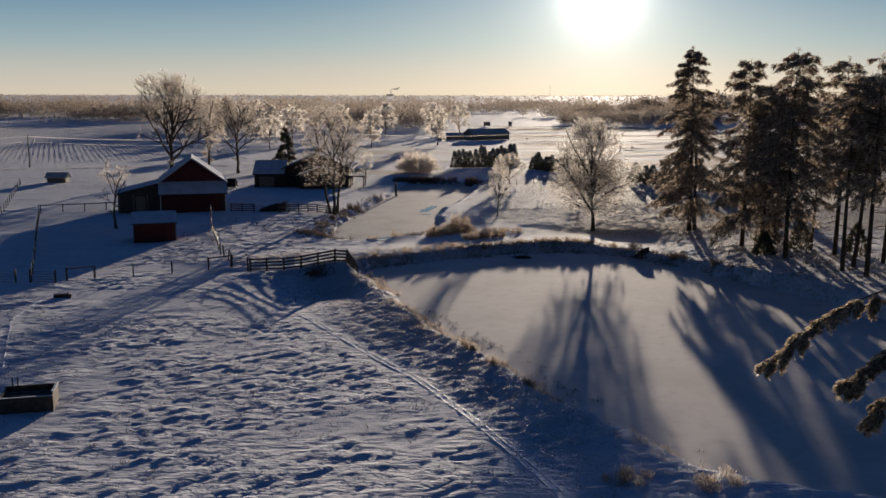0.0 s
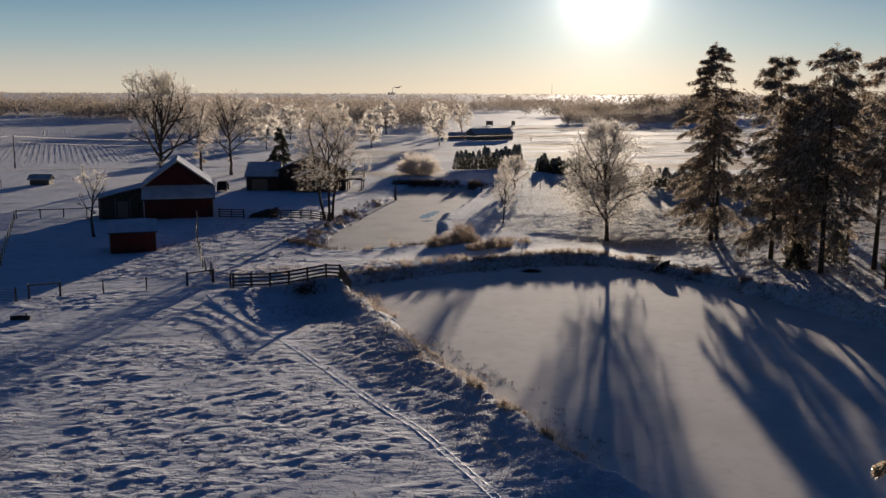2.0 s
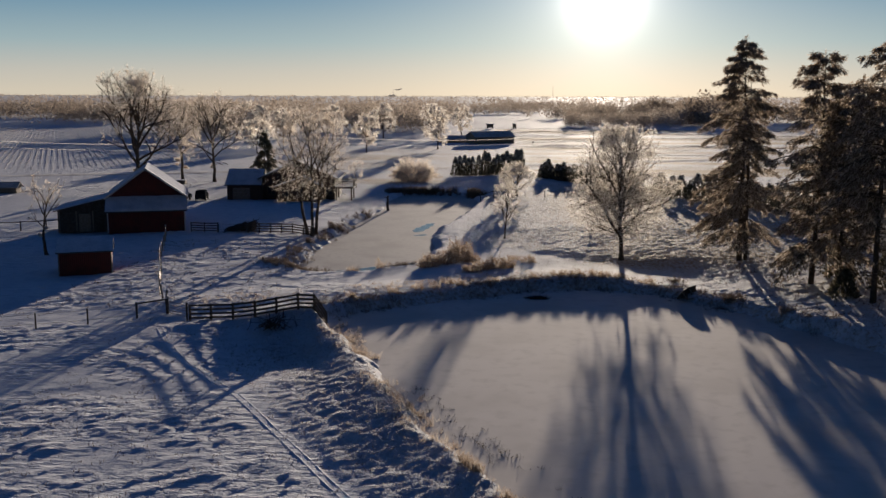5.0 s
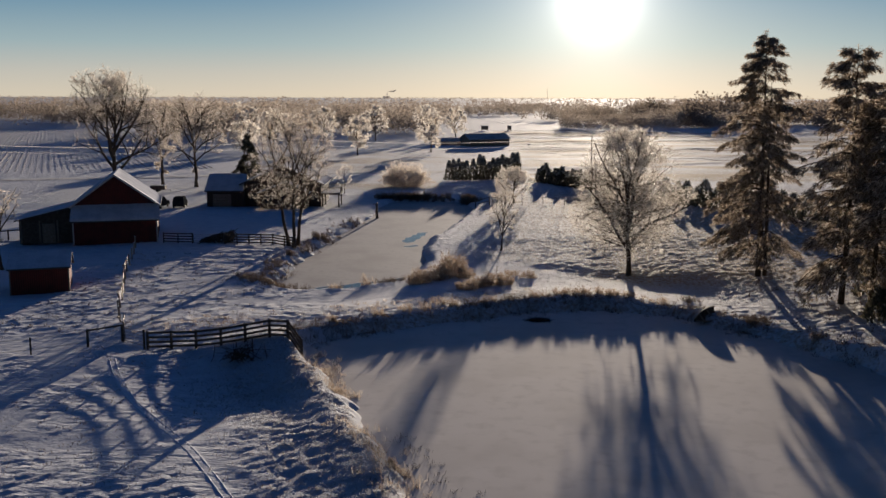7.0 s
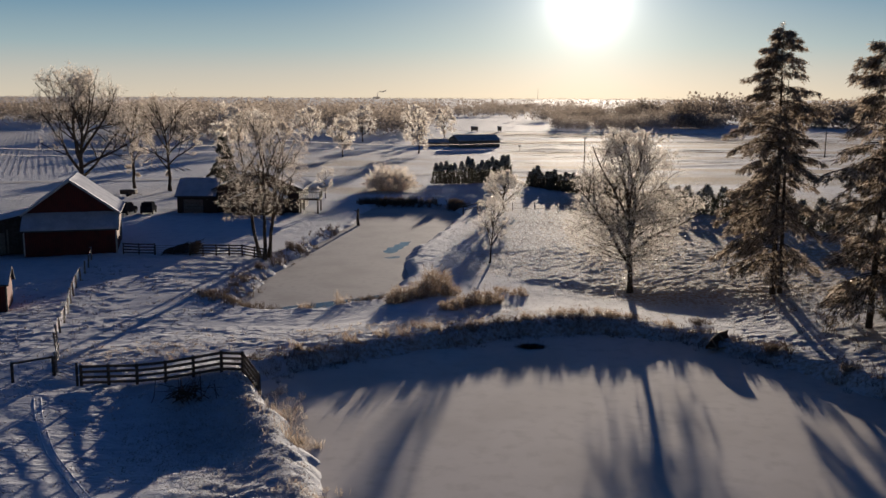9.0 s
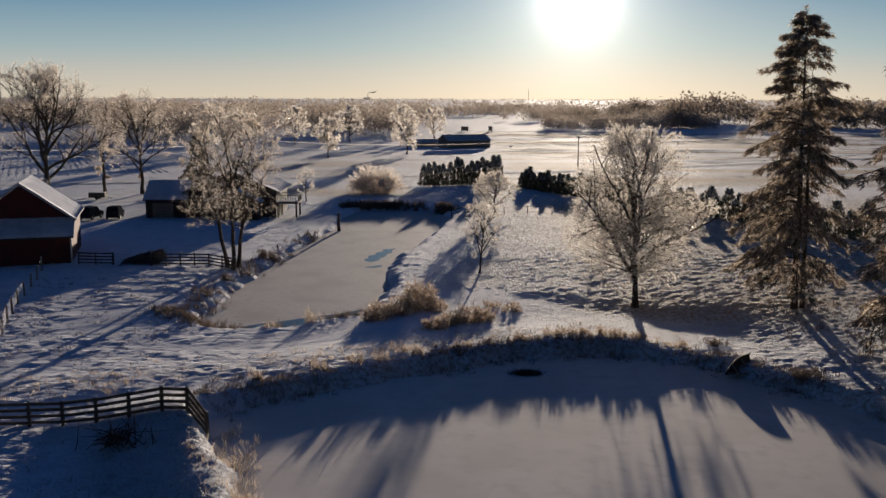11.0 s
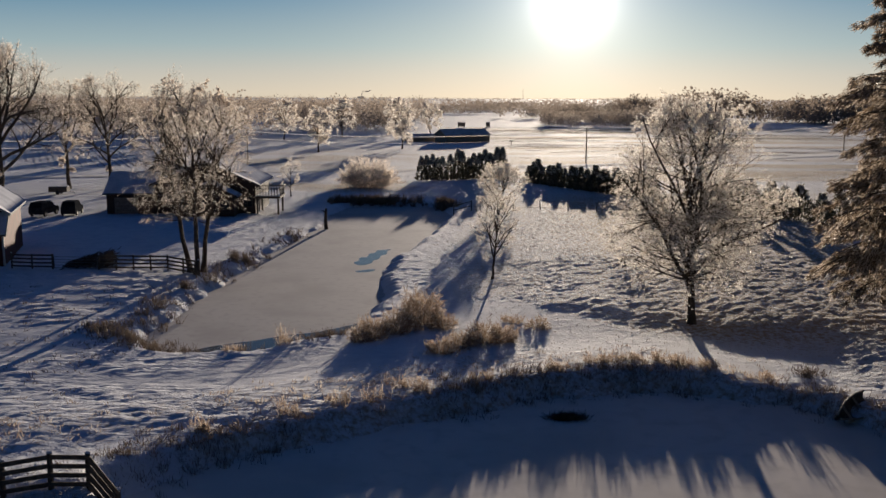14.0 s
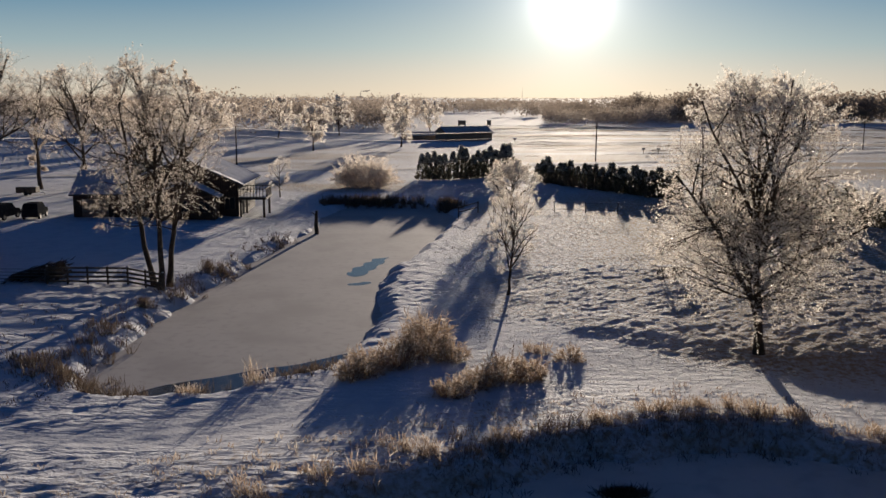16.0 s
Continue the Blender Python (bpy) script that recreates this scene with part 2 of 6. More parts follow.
class Shape:
    """Gathers boxes, prisms and tubes for one mesh."""

    def __init__(self):
        self.v, self.f = [], []

    def add(self, verts, faces):
        o = len(self.v)
        self.v += [tuple(float(c) for c in p) for p in verts]
        self.f += [tuple(int(i) + o for i in q) for q in faces]
        return self

    def box(self, x0, x1, y0, y1, z0, z1, bevel=0.0):
        if not bevel:
            v = [(x, y, z) for z in (z0, z1) for y in (y0, y1) for x in (x0, x1)]
            return self.add(v, [(0, 2, 3, 1), (4, 5, 7, 6), (0, 1, 5, 4), (1, 3, 7, 5), (3, 2, 6, 7), (2, 0, 4, 6)])
        b = bevel
        ring = lambda z, i: [(x0 + i + b, y0 + i, z), (x1 - i - b, y0 + i, z), (x1 - i, y0 + i + b, z), (x1 - i, y1 - i - b, z), (x1 - i - b, y1 - i, z), (x0 + i + b, y1 - i, z), (x0 + i, y1 - i - b, z), (x0 + i, y0 + i + b, z)]
        v = ring(z0, b * 0.6) + ring(z0 + b, 0) + ring(z1 - b, 0) + ring(z1, b * 0.6)
        f = [tuple(range(7, -1, -1)), tuple(range(24, 32))]
        for k in range(3):
            f += [(8 * k + i, 8 * k + (i + 1) % 8, 8 * k + 8 + (i + 1) % 8, 8 * k + 8 + i) for i in range(8)]
        return self.add(v, f)

    def beam(self, a, b, w, h):
        """A bar of section w x h from a to b."""
        a, b = Vector(a), Vector(b)
        d = (b - a).normalized()
        s = d.cross(Vector((0, 0, 1))) if abs(d.z) < 0.95 else Vector((1, 0, 0))
        s.normalize()
        u = s.cross(d)
        v = [p + s * i * w / 2 + u * j * h / 2 for p in (a, b) for i, j in ((-1, -1), (1, -1), (1, 1), (-1, 1))]
        return self.add(v, [(3, 2, 1, 0), (4, 5, 6, 7)] + [(i, (i + 1) % 4, 4 + (i + 1) % 4, 4 + i) for i in range(4)])

    def tube(self, pts, radii, sides=6, cap=True):
        pts = np.asarray(pts, float)
        d = np.gradient(pts, axis=0)
        d /= np.linalg.norm(d, axis=1)[:, None] + 1e-9
        ref = np.array([1.0, 0.13, 0]) if abs(d[0, 2]) > 0.7 else np.array([0, 0.1, 1.0])
        s = np.cross(d, ref)
        s /= np.linalg.norm(s, axis=1)[:, None] + 1e-9
        u = np.cross(d, s)
        a = np.arange(sides) * 2 * np.pi / sides
        r = np.asarray(radii, float)[:, None, None] * np.ones((len(pts), 1, 1))
        v = pts[:, None] + r * (np.cos(a)[None, :, None] * s[:, None] + np.sin(a)[None, :, None] * u[:, None])
        f = [(k * sides + i, k * sides + (i + 1) % sides, (k + 1) * sides + (i + 1) % sides, (k + 1) * sides + i) for k in range(len(pts) - 1) for i in range(sides)]
        if cap:
            f += [tuple(range(sides - 1, -1, -1)), tuple((len(pts) - 1) * sides + i for i in range(sides))]
        return self.add(v.reshape(-1, 3), f)

    def prism(self, outline, y0, y1):
        """An outline in x and z, drawn out along y."""
        n = len(outline)
        v = [(x, y, z) for y in (y0, y1) for x, z in outline]
        return self.add(v, [tuple(range(n)), tuple(range(2 * n - 1, n - 1, -1))] + [(i + n, (i + 1) % n + n, (i + 1) % n, i) for i in range(n)])

    def make(self, name, mat, parent=None, label="", smooth=False):
        return mesh_object(name, self.v, self.f, mat, parent, label, smooth)


def ribbons(rng, start, way, width, taper=0.35):
    """Thin blades from start along way: verts and faces."""
    n = len(start)
    side = np.cross(way, rng.normal(size=(n, 3)))
    side /= np.linalg.norm(side, axis=1)[:, None] + 1e-9
    w = (np.ones(n) * width)[:, None] * side / 2
    v = np.stack([start - w, start + w, start + way + w * taper, start + way - w * taper], 1).reshape(-1, 3)
    return v, np.arange(4 * n).reshape(-1, 4)


def lattice(seed):
    return np.random.default_rng(seed).random((256, 256))


def vnoise(x, y, seed):
    """Smooth value noise, 0 to 1, at unit spacing."""
    if seed not in LATTICES:
        LATTICES[seed] = lattice(seed)
    t = LATTICES[seed]
    xi, yi = np.floor(x).astype(int), np.floor(y).astype(int)
    fx, fy = x - xi, y - yi
    fx, fy = fx * fx * (3 - 2 * fx), fy * fy * (3 - 2 * fy)
    a, b = t[xi % 256, yi % 256], t[(xi + 1) % 256, yi % 256]
    c, d = t[xi % 256, (yi + 1) % 256], t[(xi + 1) % 256, (yi + 1) % 256]
    return (a * (1 - fx) + b * fx) * (1 - fy) + (c * (1 - fx) + d * fx) * fy


LATTICES = {}


def sstep(a, b, x):
    t = np.clip((x - a) / (b - a), 0, 1)
    return t * t * (3 - 2 * t)


def rounded(points, times=2):
    """Chaikin's corner cutting of a closed outline."""
    p = np.asarray(points, float)
    for _ in range(times):
        q = np.roll(p, -1, axis=0)
        p = np.stack([0.75 * p + 0.25 * q, 0.25 * p + 0.75 * q], 1).reshape(-1, 2)
    return p


def signed_distance(x, y, poly):
    """Distance to a closed outline, negative inside."""
    best = np.full(x.shape, 1e9)
    inside = np.zeros(x.shape, bool)
    for (ax, ay), (bx, by) in zip(poly, np.roll(poly, -1, axis=0)):
        ex, ey = bx - ax, by - ay
        t = np.clip(((x - ax) * ex + (y - ay) * ey) / (ex * ex + ey * ey + 1e-12), 0, 1)
        best = np.minimum(best, np.hypot(x - ax - t * ex, y - ay - t * ey))
        inside ^= ((ay > y) != (by > y)) & (x < ex * (y - ay) / (by - ay + 1e-12) + ax)
    return np.where(inside, -best, best)


def signed_distance_near(x, y, poly, margin=14.0):
    """The same close to the outline; a large number further off."""
    out = np.full(x.shape, 99.0)
    lo, hi = poly.min(0) - margin, poly.max(0) + margin
    m = (x > lo[0]) & (x < hi[0]) & (y > lo[1]) & (y < hi[1])
    if m.any():
        out[m] = signed_distance(x[m], y[m], poly)
    return out


def line_distance(x, y, pts):
    best = np.full(x.shape, 1e9)
    for (ax, ay), (bx, by) in zip(pts[:-1], pts[1:]):
        ex, ey = bx - ax, by - ay
        t = np.clip(((x - ax) * ex + (y - ay) * ey) / (ex * ex + ey * ey), 0, 1)
        best = np.minimum(best, np.hypot(x - ax - t * ex, y - ay - t * ey))
    return best


# ---- ground, ponds ----
POND_1 = rounded([(-13.2, 110.9), (-11.2, 113.4), (-6.8, 116.6), (-0.3, 120.3), (3.1, 122.6), (9, 125), (15.8, 123.9), (20.6, 119.8), (24.3, 113.6), (28, 107.5), (32, 100.5), (35, 94), (38, 84), (40, 70), (37, 58), (28, 53), (20.6, 52.6), (17, 53.6), (13.9, 55), (12, 57), (10.2, 60.4), (7.8, 63), (6.2, 66.6), (4, 70.4), (1.9, 76), (-2, 82.6), (-5.4, 91.4), (-8.4, 101), (-12.4, 107.8)])
POND_2 = rounded([(-20.2, 135.0), (-18, 132.2), (-15, 131.8), (-13, 132.7), (-10.3, 135.0), (-7.3, 138.6), (-6.6, 144.2), (-5.8, 149), (-6.6, 155.8), (-6.6, 162.3), (-5.8, 170), (-3.6, 180), (-1.0, 196), (-0.4, 206), (-2.5, 213), (-9, 213.5), (-15.9, 211.5), (-15.4, 190.4), (-18.3, 170), (-19.4, 153), (-20, 143)])
CREST = [(-26, 114), (-16, 117.5), (-9, 121), (-1, 125.5), (9, 129), (13.5, 128.6), (18.5, 126.2), (23, 122.4)]
TRAIL = [(-25.9, 105.5), (-24.4, 102.3), (-21.6, 97.3), (-15, 88.1), (-10.1, 79.8), (-6.1, 73.1), (-3.6, 69.5), (-1.5, 65.1), (0.3, 61.3), (2.3, 56.7), (4, 52.5), (7, 44)]
WAY = [(3, 142), (6, 138), (9.5, 133.6), (15, 131), (19, 128.5)]
SWALE = [(8, 141.5), (12.5, 138), (17, 135.0), (22.5, 133.8)]
TRAIL_2 = [(-41, 99), (-39.2, 85), (-32.7, 70.4), (-28, 50)]


def ground_height(x, y, fine=True):
    x, y = np.asarray(x, float), np.asarray(y, float)
    land = 0.55 + 0.25 * (vnoise(x / 40 + 9, y / 40 + 3, 1) - 0.5)
    land = land + 0.95 * sstep(-2, 14, x) * sstep(122, 162, y) * (1 - 0.7 * sstep(190, 260, y))
    land = land + 0.8 * sstep(22, 34, x) * sstep(45, 80, y) * (1 - sstep(120, 150, y))
    land = land + 0.25 * sstep(16, 24, x) * sstep(119, 150, y) * (1 - sstep(170, 230, y))
    land = land + 0.32 * sstep(11, 24, x) * sstep(119, 142, y) * (1 - sstep(160, 215, y))
    land = land + 0.25 * sstep(-60, -40, x) * (1 - sstep(-28, -18, x)) * sstep(120, 150, y)
    land = land + 0.32 * np.exp(-((line_distance(x, y, CREST) / 4.0) ** 2))
    land = land + 0.15 * np.exp(-(((x - 9) / 7) ** 2 + ((y - 143) / 5) ** 2))
    land = land - 0.34 * sstep(14, 17.5, x) * (1 - sstep(22, 27, x)) * sstep(138.5, 130.5, y) * sstep(112, 120, y)
    land = land - 0.11 * np.exp(-((line_distance(x, y, SWALE) / 1.8) ** 2))
    land = land * (1 - 0.75 * sstep(260, 500, np.hypot(x, y)))
    d1, d2 = (signed_distance_near(x, y, p) for p in (POND_1, POND_2))
    land = land + 0.15 * np.exp(-(((d1 - 2.2) / 1.6) ** 2))
    west = sstep(12, 4, x - 0.12 * (y - 60)) * sstep(40, 52, y) * sstep(116, 106, y)
    land = land + 0.20 * west * np.clip(1 - (d1 - 1.2) / 5.2, 0, 1) * (0.6 + 0.8 * vnoise(x / 3.2, y / 2.6, 14))
    land = land - 0.75 * np.exp(-(((x + 15.5) / 7) ** 2 + ((y - 99.5) / 6.5) ** 2)) * sstep(1.5, 5, d1)
    land = land + 0.85 * np.exp(-(((x + 15) / 4.5) ** 2 + ((y - 108.8) / 3.2) ** 2))
    near = sstep(420, 200, np.hypot(x, y))
    wob = 1.3 * (vnoise(x / 2.3, y / 2.3, 5) - 0.5) + 0.7 * (vnoise(x / 0.9, y / 0.9, 6) - 0.5)
    if fine:
        # wind-laid drifts over the field, tufts on the lawn
        u, v = x * 0.74 + y * 0.67, -x * 0.67 + y * 0.74
        patch = sstep(0.22, 0.52, vnoise(x / 9, y / 6, 8) * 0.7 + vnoise(x / 3.1, y / 2.4, 9) * 0.3)
        bend = 1.4 * (vnoise(x / 3.3, y / 2.9, 16) - 0.5)
        n1, n2, n3 = (1 - np.abs(2 * vnoise(p, q, k) - 1) for p, q, k in ((u / 1.7 + bend, v / 0.55 + bend, 2), (u / 0.8 + 7 + bend, v / 0.33, 3), (u / 5.5, v / 1.7 + bend, 15)))
        lumps = (0.016 + 0.062 * patch) * n1 ** 2 * (0.3 + 1.4 * vnoise(x / 1.1, y / 0.9, 20)) + (0.01 + 0.045 * patch) * n2 ** 2 + 0.045 * n3 ** 3 + 0.018 * patch * vnoise(x / 0.26, y / 0.27, 19)
        field = lumps + 0.08 * (vnoise(u / 6, v / 2.4, 10) - 0.5)
        quiet = sstep(0.6, 1.6, line_distance(x, y, TRAIL))
        field = field * (0.08 + 0.92 * quiet) + 0.05 * (1 - quiet)
        grain = vnoise(x / 0.26, y / 0.27, 19)
        humps = 1 - np.abs(2 * vnoise(u / 0.95 + bend, v / 0.55 - bend, 4) - 1)
        tuft = 0.05 * grain + 0.075 * humps ** 2 + 0.03 * vnoise(x / 3.0, y / 2.2, 11)
        tuft = tuft * (0.25 + 0.75 * sstep(2.2, 5.0, line_distance(x, y, WAY)))
        lawn = sstep(-6, 4, x) * sstep(121, 129, y)
        land = land + near * (field * (1 - lawn) + tuft * (0.25 + 0.75 * lawn + 1.2 * west * sstep(9, 5, d1)))
        for line, depth in ((TRAIL, 0.02), (TRAIL_2, 0.02)):
            d = line_distance(x, y, line)
            land = land + depth * np.exp(-((d / 0.3) ** 2))
    return np.where(np.minimum(d1, d2) < 6, -0.45 + (land + 0.45) * sstep(-0.5, 1.7, np.minimum(d1, d2) + wob * 0.7), land)


def graded(lo, hi, step, ends, ratio=1.12):
    mid = list(np.arange(lo, hi + step / 2, step))
    out, s = [], step
    while not out or out[-1] < ends:
        s *= ratio
        out.append((out[-1] if out else 0) + s)
    return np.array([lo - o for o in reversed(out)] + mid + [hi + o for o in out])


gx = np.concatenate([graded(-42, 38, 0.235, 4600, 1.09)])
gy_mid = np.concatenate([np.arange(42, 162, 0.24), np.arange(162, 165, 0.5), np.arange(165, 235, 0.7)])
s, tail, head = 0.7, [], []
while not tail or tail[-1] < 4950:
    s *= 1.07
    tail.append((tail[-1] if tail else 235) + s)
s = 0.5
while not head or head[-1] > -400:
    s *= 1.3
    head.append((head[-1] if head else 38) - s)
gy = np.concatenate([head[::-1], gy_mid, tail])
GX, GY = np.meshgrid(gx, gy)
GZ = ground_height(GX.ravel(), GY.ravel()).reshape(GX.shape)
nx, ny = len(gx), len(gy)
idx = np.arange(nx * ny).reshape(ny, nx)
quads = np.stack([idx[:-1, :-1], idx[:-1, 1:], idx[1:, 1:], idx[1:, :-1]], -1).reshape(-1, 4)


def big_mesh(name, verts, quads, mat, smooth=False):
    """A large mesh of quads."""
    me = bpy.data.meshes.new(name)
    verts, quads = np.asarray(verts, np.float32), np.asarray(quads, np.int32)
    me.vertices.add(len(verts))
    me.vertices.foreach_set("co", verts.ravel())
    me.loops.add(quads.size)
    me.loops.foreach_set("vertex_index", quads.ravel())
    me.polygons.add(len(quads))
    me.polygons.foreach_set("loop_start", np.arange(0, quads.size, 4, dtype=np.int32))
    if smooth:
        me.polygons.foreach_set("use_smooth", np.ones(len(quads), bool))
    me.materials.append(mat)
    me.update(calc_edges=True)
    me.validate()
    return me


def grassy_snow():
    """Snow with dry grass showing where the turf stands up through it; the cover is a mask on the mesh."""
    m = SNOW.copy()
    m.name = "snow_over_turf"
    n, l = m.node_tree.nodes, m.node_tree.links
    b = n["Principled BSDF"]
    b.inputs["Specular IOR Level"].default_value = 0.19
    was = b.inputs["Base Color"].links[0].from_socket
    at = n.new("ShaderNodeAttribute")
    at.attribute_name = "turf"
    tc = n.new("ShaderNodeTexCoord")
    nz = n.new("ShaderNodeTexNoise")
    nz.inputs["Scale"].default_value, nz.inputs["Detail"].default_value = 3.0, 6
    l.new(tc.outputs["Object"], nz.inputs["Vector"])
    ad = n.new("ShaderNodeMath")
    ad.operation = "MULTIPLY_ADD"
    l.new(at.outputs["Fac"], ad.inputs[0])
    ad.inputs[1].default_value = 0.225
    l.new(nz.outputs[0], ad.inputs[2])
    nz.inputs["Roughness"].default_value = 0.65
    r = n.new("ShaderNodeMapRange")
    r.inputs[1].default_value, r.inputs[2].default_value = 0.66, 0.86
    l.new(ad.outputs[0], r.inputs[0])
    x = n.new("ShaderNodeMix")
    x.data_type = "RGBA"
    l.new(r.outputs[0], x.inputs[0])
    l.new(was, x.inputs[6])
    x.inputs[7].default_value = (0.34, 0.26, 0.18, 1)
    # trail: packed snow, painted paler still for the light on its ridges
    pk = n.new("ShaderNodeAttribute")
    pk.attribute_name = "packed"
    y = n.new("ShaderNodeMix")
    y.data_type = "RGBA"
    l.new(pk.outputs["Fac"], y.inputs[0])
    l.new(x.outputs[2], y.inputs[6])
    y.inputs[7].default_value = (0.76, 0.76, 0.78, 1)
    l.new(y.outputs[2], b.inputs["Base Color"])
    q = n.new("ShaderNodeMapRange")
    q.inputs[3].default_value, q.inputs[4].default_value = 0.86, 0.5
    l.new(pk.outputs["Fac"], q.inputs[0])
    l.new(q.outputs[0], b.inputs["Roughness"])
    # wind-drawn ripples, finer than the mesh
    mp = n.new("ShaderNodeMapping")
    mp.inputs["Rotation"].default_value = (0, 0, math.radians(-42))
    mp.inputs["Scale"].default_value = (0.8, 2.4, 1.0)
    l.new(tc.outputs["Object"], mp.inputs["Vector"])
    rip = n.new("ShaderNodeTexNoise")
    rip.inputs["Scale"].default_value, rip.inputs["Detail"].default_value, rip.inputs["Roughness"].default_value = 1.0, 4, 0.52
    l.new(mp.outputs[0], rip.inputs["Vector"])
    less = n.new("ShaderNodeMapRange")
    less.inputs[3].default_value, less.inputs[4].default_value = 0.22, 1.0
    dr = n.new("ShaderNodeAttribute")
    dr.attribute_name = "drift"
    l.new(dr.outputs["Fac"], less.inputs[0])
    n["Bump"].inputs["Strength"].default_value = 0.35
    bn = n.new("ShaderNodeBump")
    bn.inputs["Distance"].default_value = 0.19
    l.new(less.outputs[0], bn.inputs["Strength"])
    l.new(rip.outputs[0], bn.inputs["Height"])
    was_n = b.inputs["Normal"].links[0].from_socket
    l.new(was_n, bn.inputs["Normal"])
    # tufts of frosted turf under the thin snow
    tf = n.new("ShaderNodeAttribute")
    tf.attribute_name = "tufty"
    tn = n.new("ShaderNodeTexNoise")
    tn.inputs["Scale"].default_value, tn.inputs["Detail"].default_value, tn.inputs["Roughness"].default_value = 1.9, 4, 0.68
    l.new(tc.outputs["Object"], tn.inputs["Vector"])
    tb = n.new("ShaderNodeBump")
    tb.inputs["Distance"].default_value = 0.62
    l.new(tf.outputs["Fac"], tb.inputs["Strength"])
    l.new(tn.outputs[0], tb.inputs["Height"])
    l.new(bn.outputs[0], tb.inputs["Normal"])
    l.new(tb.outputs[0], b.inputs["Normal"])
    return m


me = big_mesh("ground", np.stack([GX.ravel(), GY.ravel(), GZ.ravel()], 1), quads, grassy_snow(), True)
cover = (0.9 + 0.5 * sstep(8, 20, GX)) * sstep(-6, 6, GX) * sstep(126, 138, GY) * sstep(260, 200, GY)
cover = np.maximum(cover, 0.75 * np.exp(-((line_distance(GX.ravel(), GY.ravel(), CREST) / 4).reshape(GX.shape) ** 2)))
cover = np.maximum(cover, 0.8 * sstep(22, 30, GX) * sstep(60, 80, GY) * sstep(150, 135, GY))
cover = np.maximum(cover, 2.2 * sstep(0, 20, GX) * sstep(225, 265, GY) * sstep(620, 520, GY) * vnoise(GX / 45 + GY / 90, GY / 7, 13))
cover = np.maximum(cover, 1.5 * vnoise(GX / 16, GY / 7, 21) * sstep(-75, -50, GX) * sstep(12, 2, GX) * sstep(212, 232, GY) * sstep(430, 330, GY))
cover = np.maximum(cover, 0.55 * sstep(300, 420, np.hypot(GX, GY)) * vnoise(GX / 60, GY / 40, 12))
bank = signed_distance_near(GX.ravel(), GY.ravel(), POND_1).reshape(GX.shape)
cover = np.maximum(cover, 1.0 * sstep(112, 116, GY + 0.35 * np.maximum(GX - 16, 0)) * sstep(4.2, 2.4, bank) * sstep(-1.0, 0.3, bank))
packed = np.maximum(*(k * np.exp(-(((line_distance(GX.ravel(), GY.ravel(), c)) / 0.26) ** 2)) for c, k in ((TRAIL, 0.35), (TRAIL_2, 0.3))))
cover = np.maximum(cover, 0.6 * sstep(16, 22, GX) * sstep(114, 120, GY) * sstep(152, 142, GY))
att = me.attributes.new("packed", "FLOAT", "POINT")
att.data.foreach_set("value", packed.astype(np.float32))
drift = sstep(0.22, 0.52, vnoise(GX / 9, GY / 6, 8) * 0.7 + vnoise(GX / 3.1, GY / 2.4, 9) * 0.3) * (1 - packed.reshape(GX.shape)) * (1 - 0.82 * sstep(-6, 4, GX) * sstep(121, 129, GY))
att = me.attributes.new("drift", "FLOAT", "POINT")
att.data.foreach_set("value", drift.astype(np.float32).ravel())
wbank = sstep(12, 4, GX - 0.12 * (GY - 60)) * sstep(40, 52, GY) * sstep(118, 108, GY) * sstep(9, 5.5, bank) * sstep(0.2, 1.2, bank)
tufty = np.maximum(sstep(-6, 4, GX) * sstep(121, 129, GY) * sstep(330, 230, GY), wbank)
smooth_way = sstep(2.2, 5.0, line_distance(GX.ravel(), GY.ravel(), WAY).reshape(GX.shape))
tufty *= (0.25 + 0.75 * smooth_way) * (0.6 + 0.6 * vnoise(GX / 4, GY / 3, 17))
cover *= 0.35 + 0.65 * smooth_way
tufty = np.maximum(tufty, 0.3 * sstep(0.36, 0.62, vnoise(GX / 9, GY / 6, 8) * 0.7 + vnoise(GX / 3.1, GY / 2.4, 9) * 0.3)) * (1 - packed.reshape(GX.shape))
att = me.attributes.new("tufty", "FLOAT", "POINT")
att.data.foreach_set("value", tufty.astype(np.float32).ravel())
cover = np.maximum(cover, 0.35 * wbank)
att = me.attributes.new("turf", "FLOAT", "POINT")
att.data.foreach_set("value", cover.astype(np.float32).ravel())
ground = tagged(new("ground", me), "snow-covered farmland with dry turf showing through", "ground", kind="structure")


def flat_sheet(name, outline, z, mat, label, category):
    bm = bmesh.new()
    bm.faces.new([bm.verts.new((x, y, z)) for x, y in outline])
    me = bpy.data.meshes.new(name)
    bm.to_mesh(me)
    bm.free()
    me.materials.append(mat)
    return tagged(new(name, me), label, category, kind="structure")


def grown(poly, by):
    n = np.roll(poly, -1, 0) - np.roll(poly, 1, 0)
    n = np.stack([n[:, 1], -n[:, 0]], 1) / (np.linalg.norm(n, axis=1)[:, None] + 1e-9)
    area = np.sum(poly[:, 0] * np.roll(poly[:, 1], -1) - poly[:, 1] * np.roll(poly[:, 0], -1))
    return poly + n * by * (1 if area > 0 else -1)


flat_sheet("water_pond_near", grown(POND_1, 2.2), 0.0, ICE, "large frozen pond with snow-dusted grey ice", "frozen pond")
flat_sheet("water_pond_far", grown(POND_2, 1.6), 0.0, ICE_CLEAR, "long frozen pond with smooth grey ice", "frozen pond")


def g(x, y):
    """Height of the ground at a place."""
    return float(ground_height(np.array([float(x)]), np.array([float(y)]))[0])


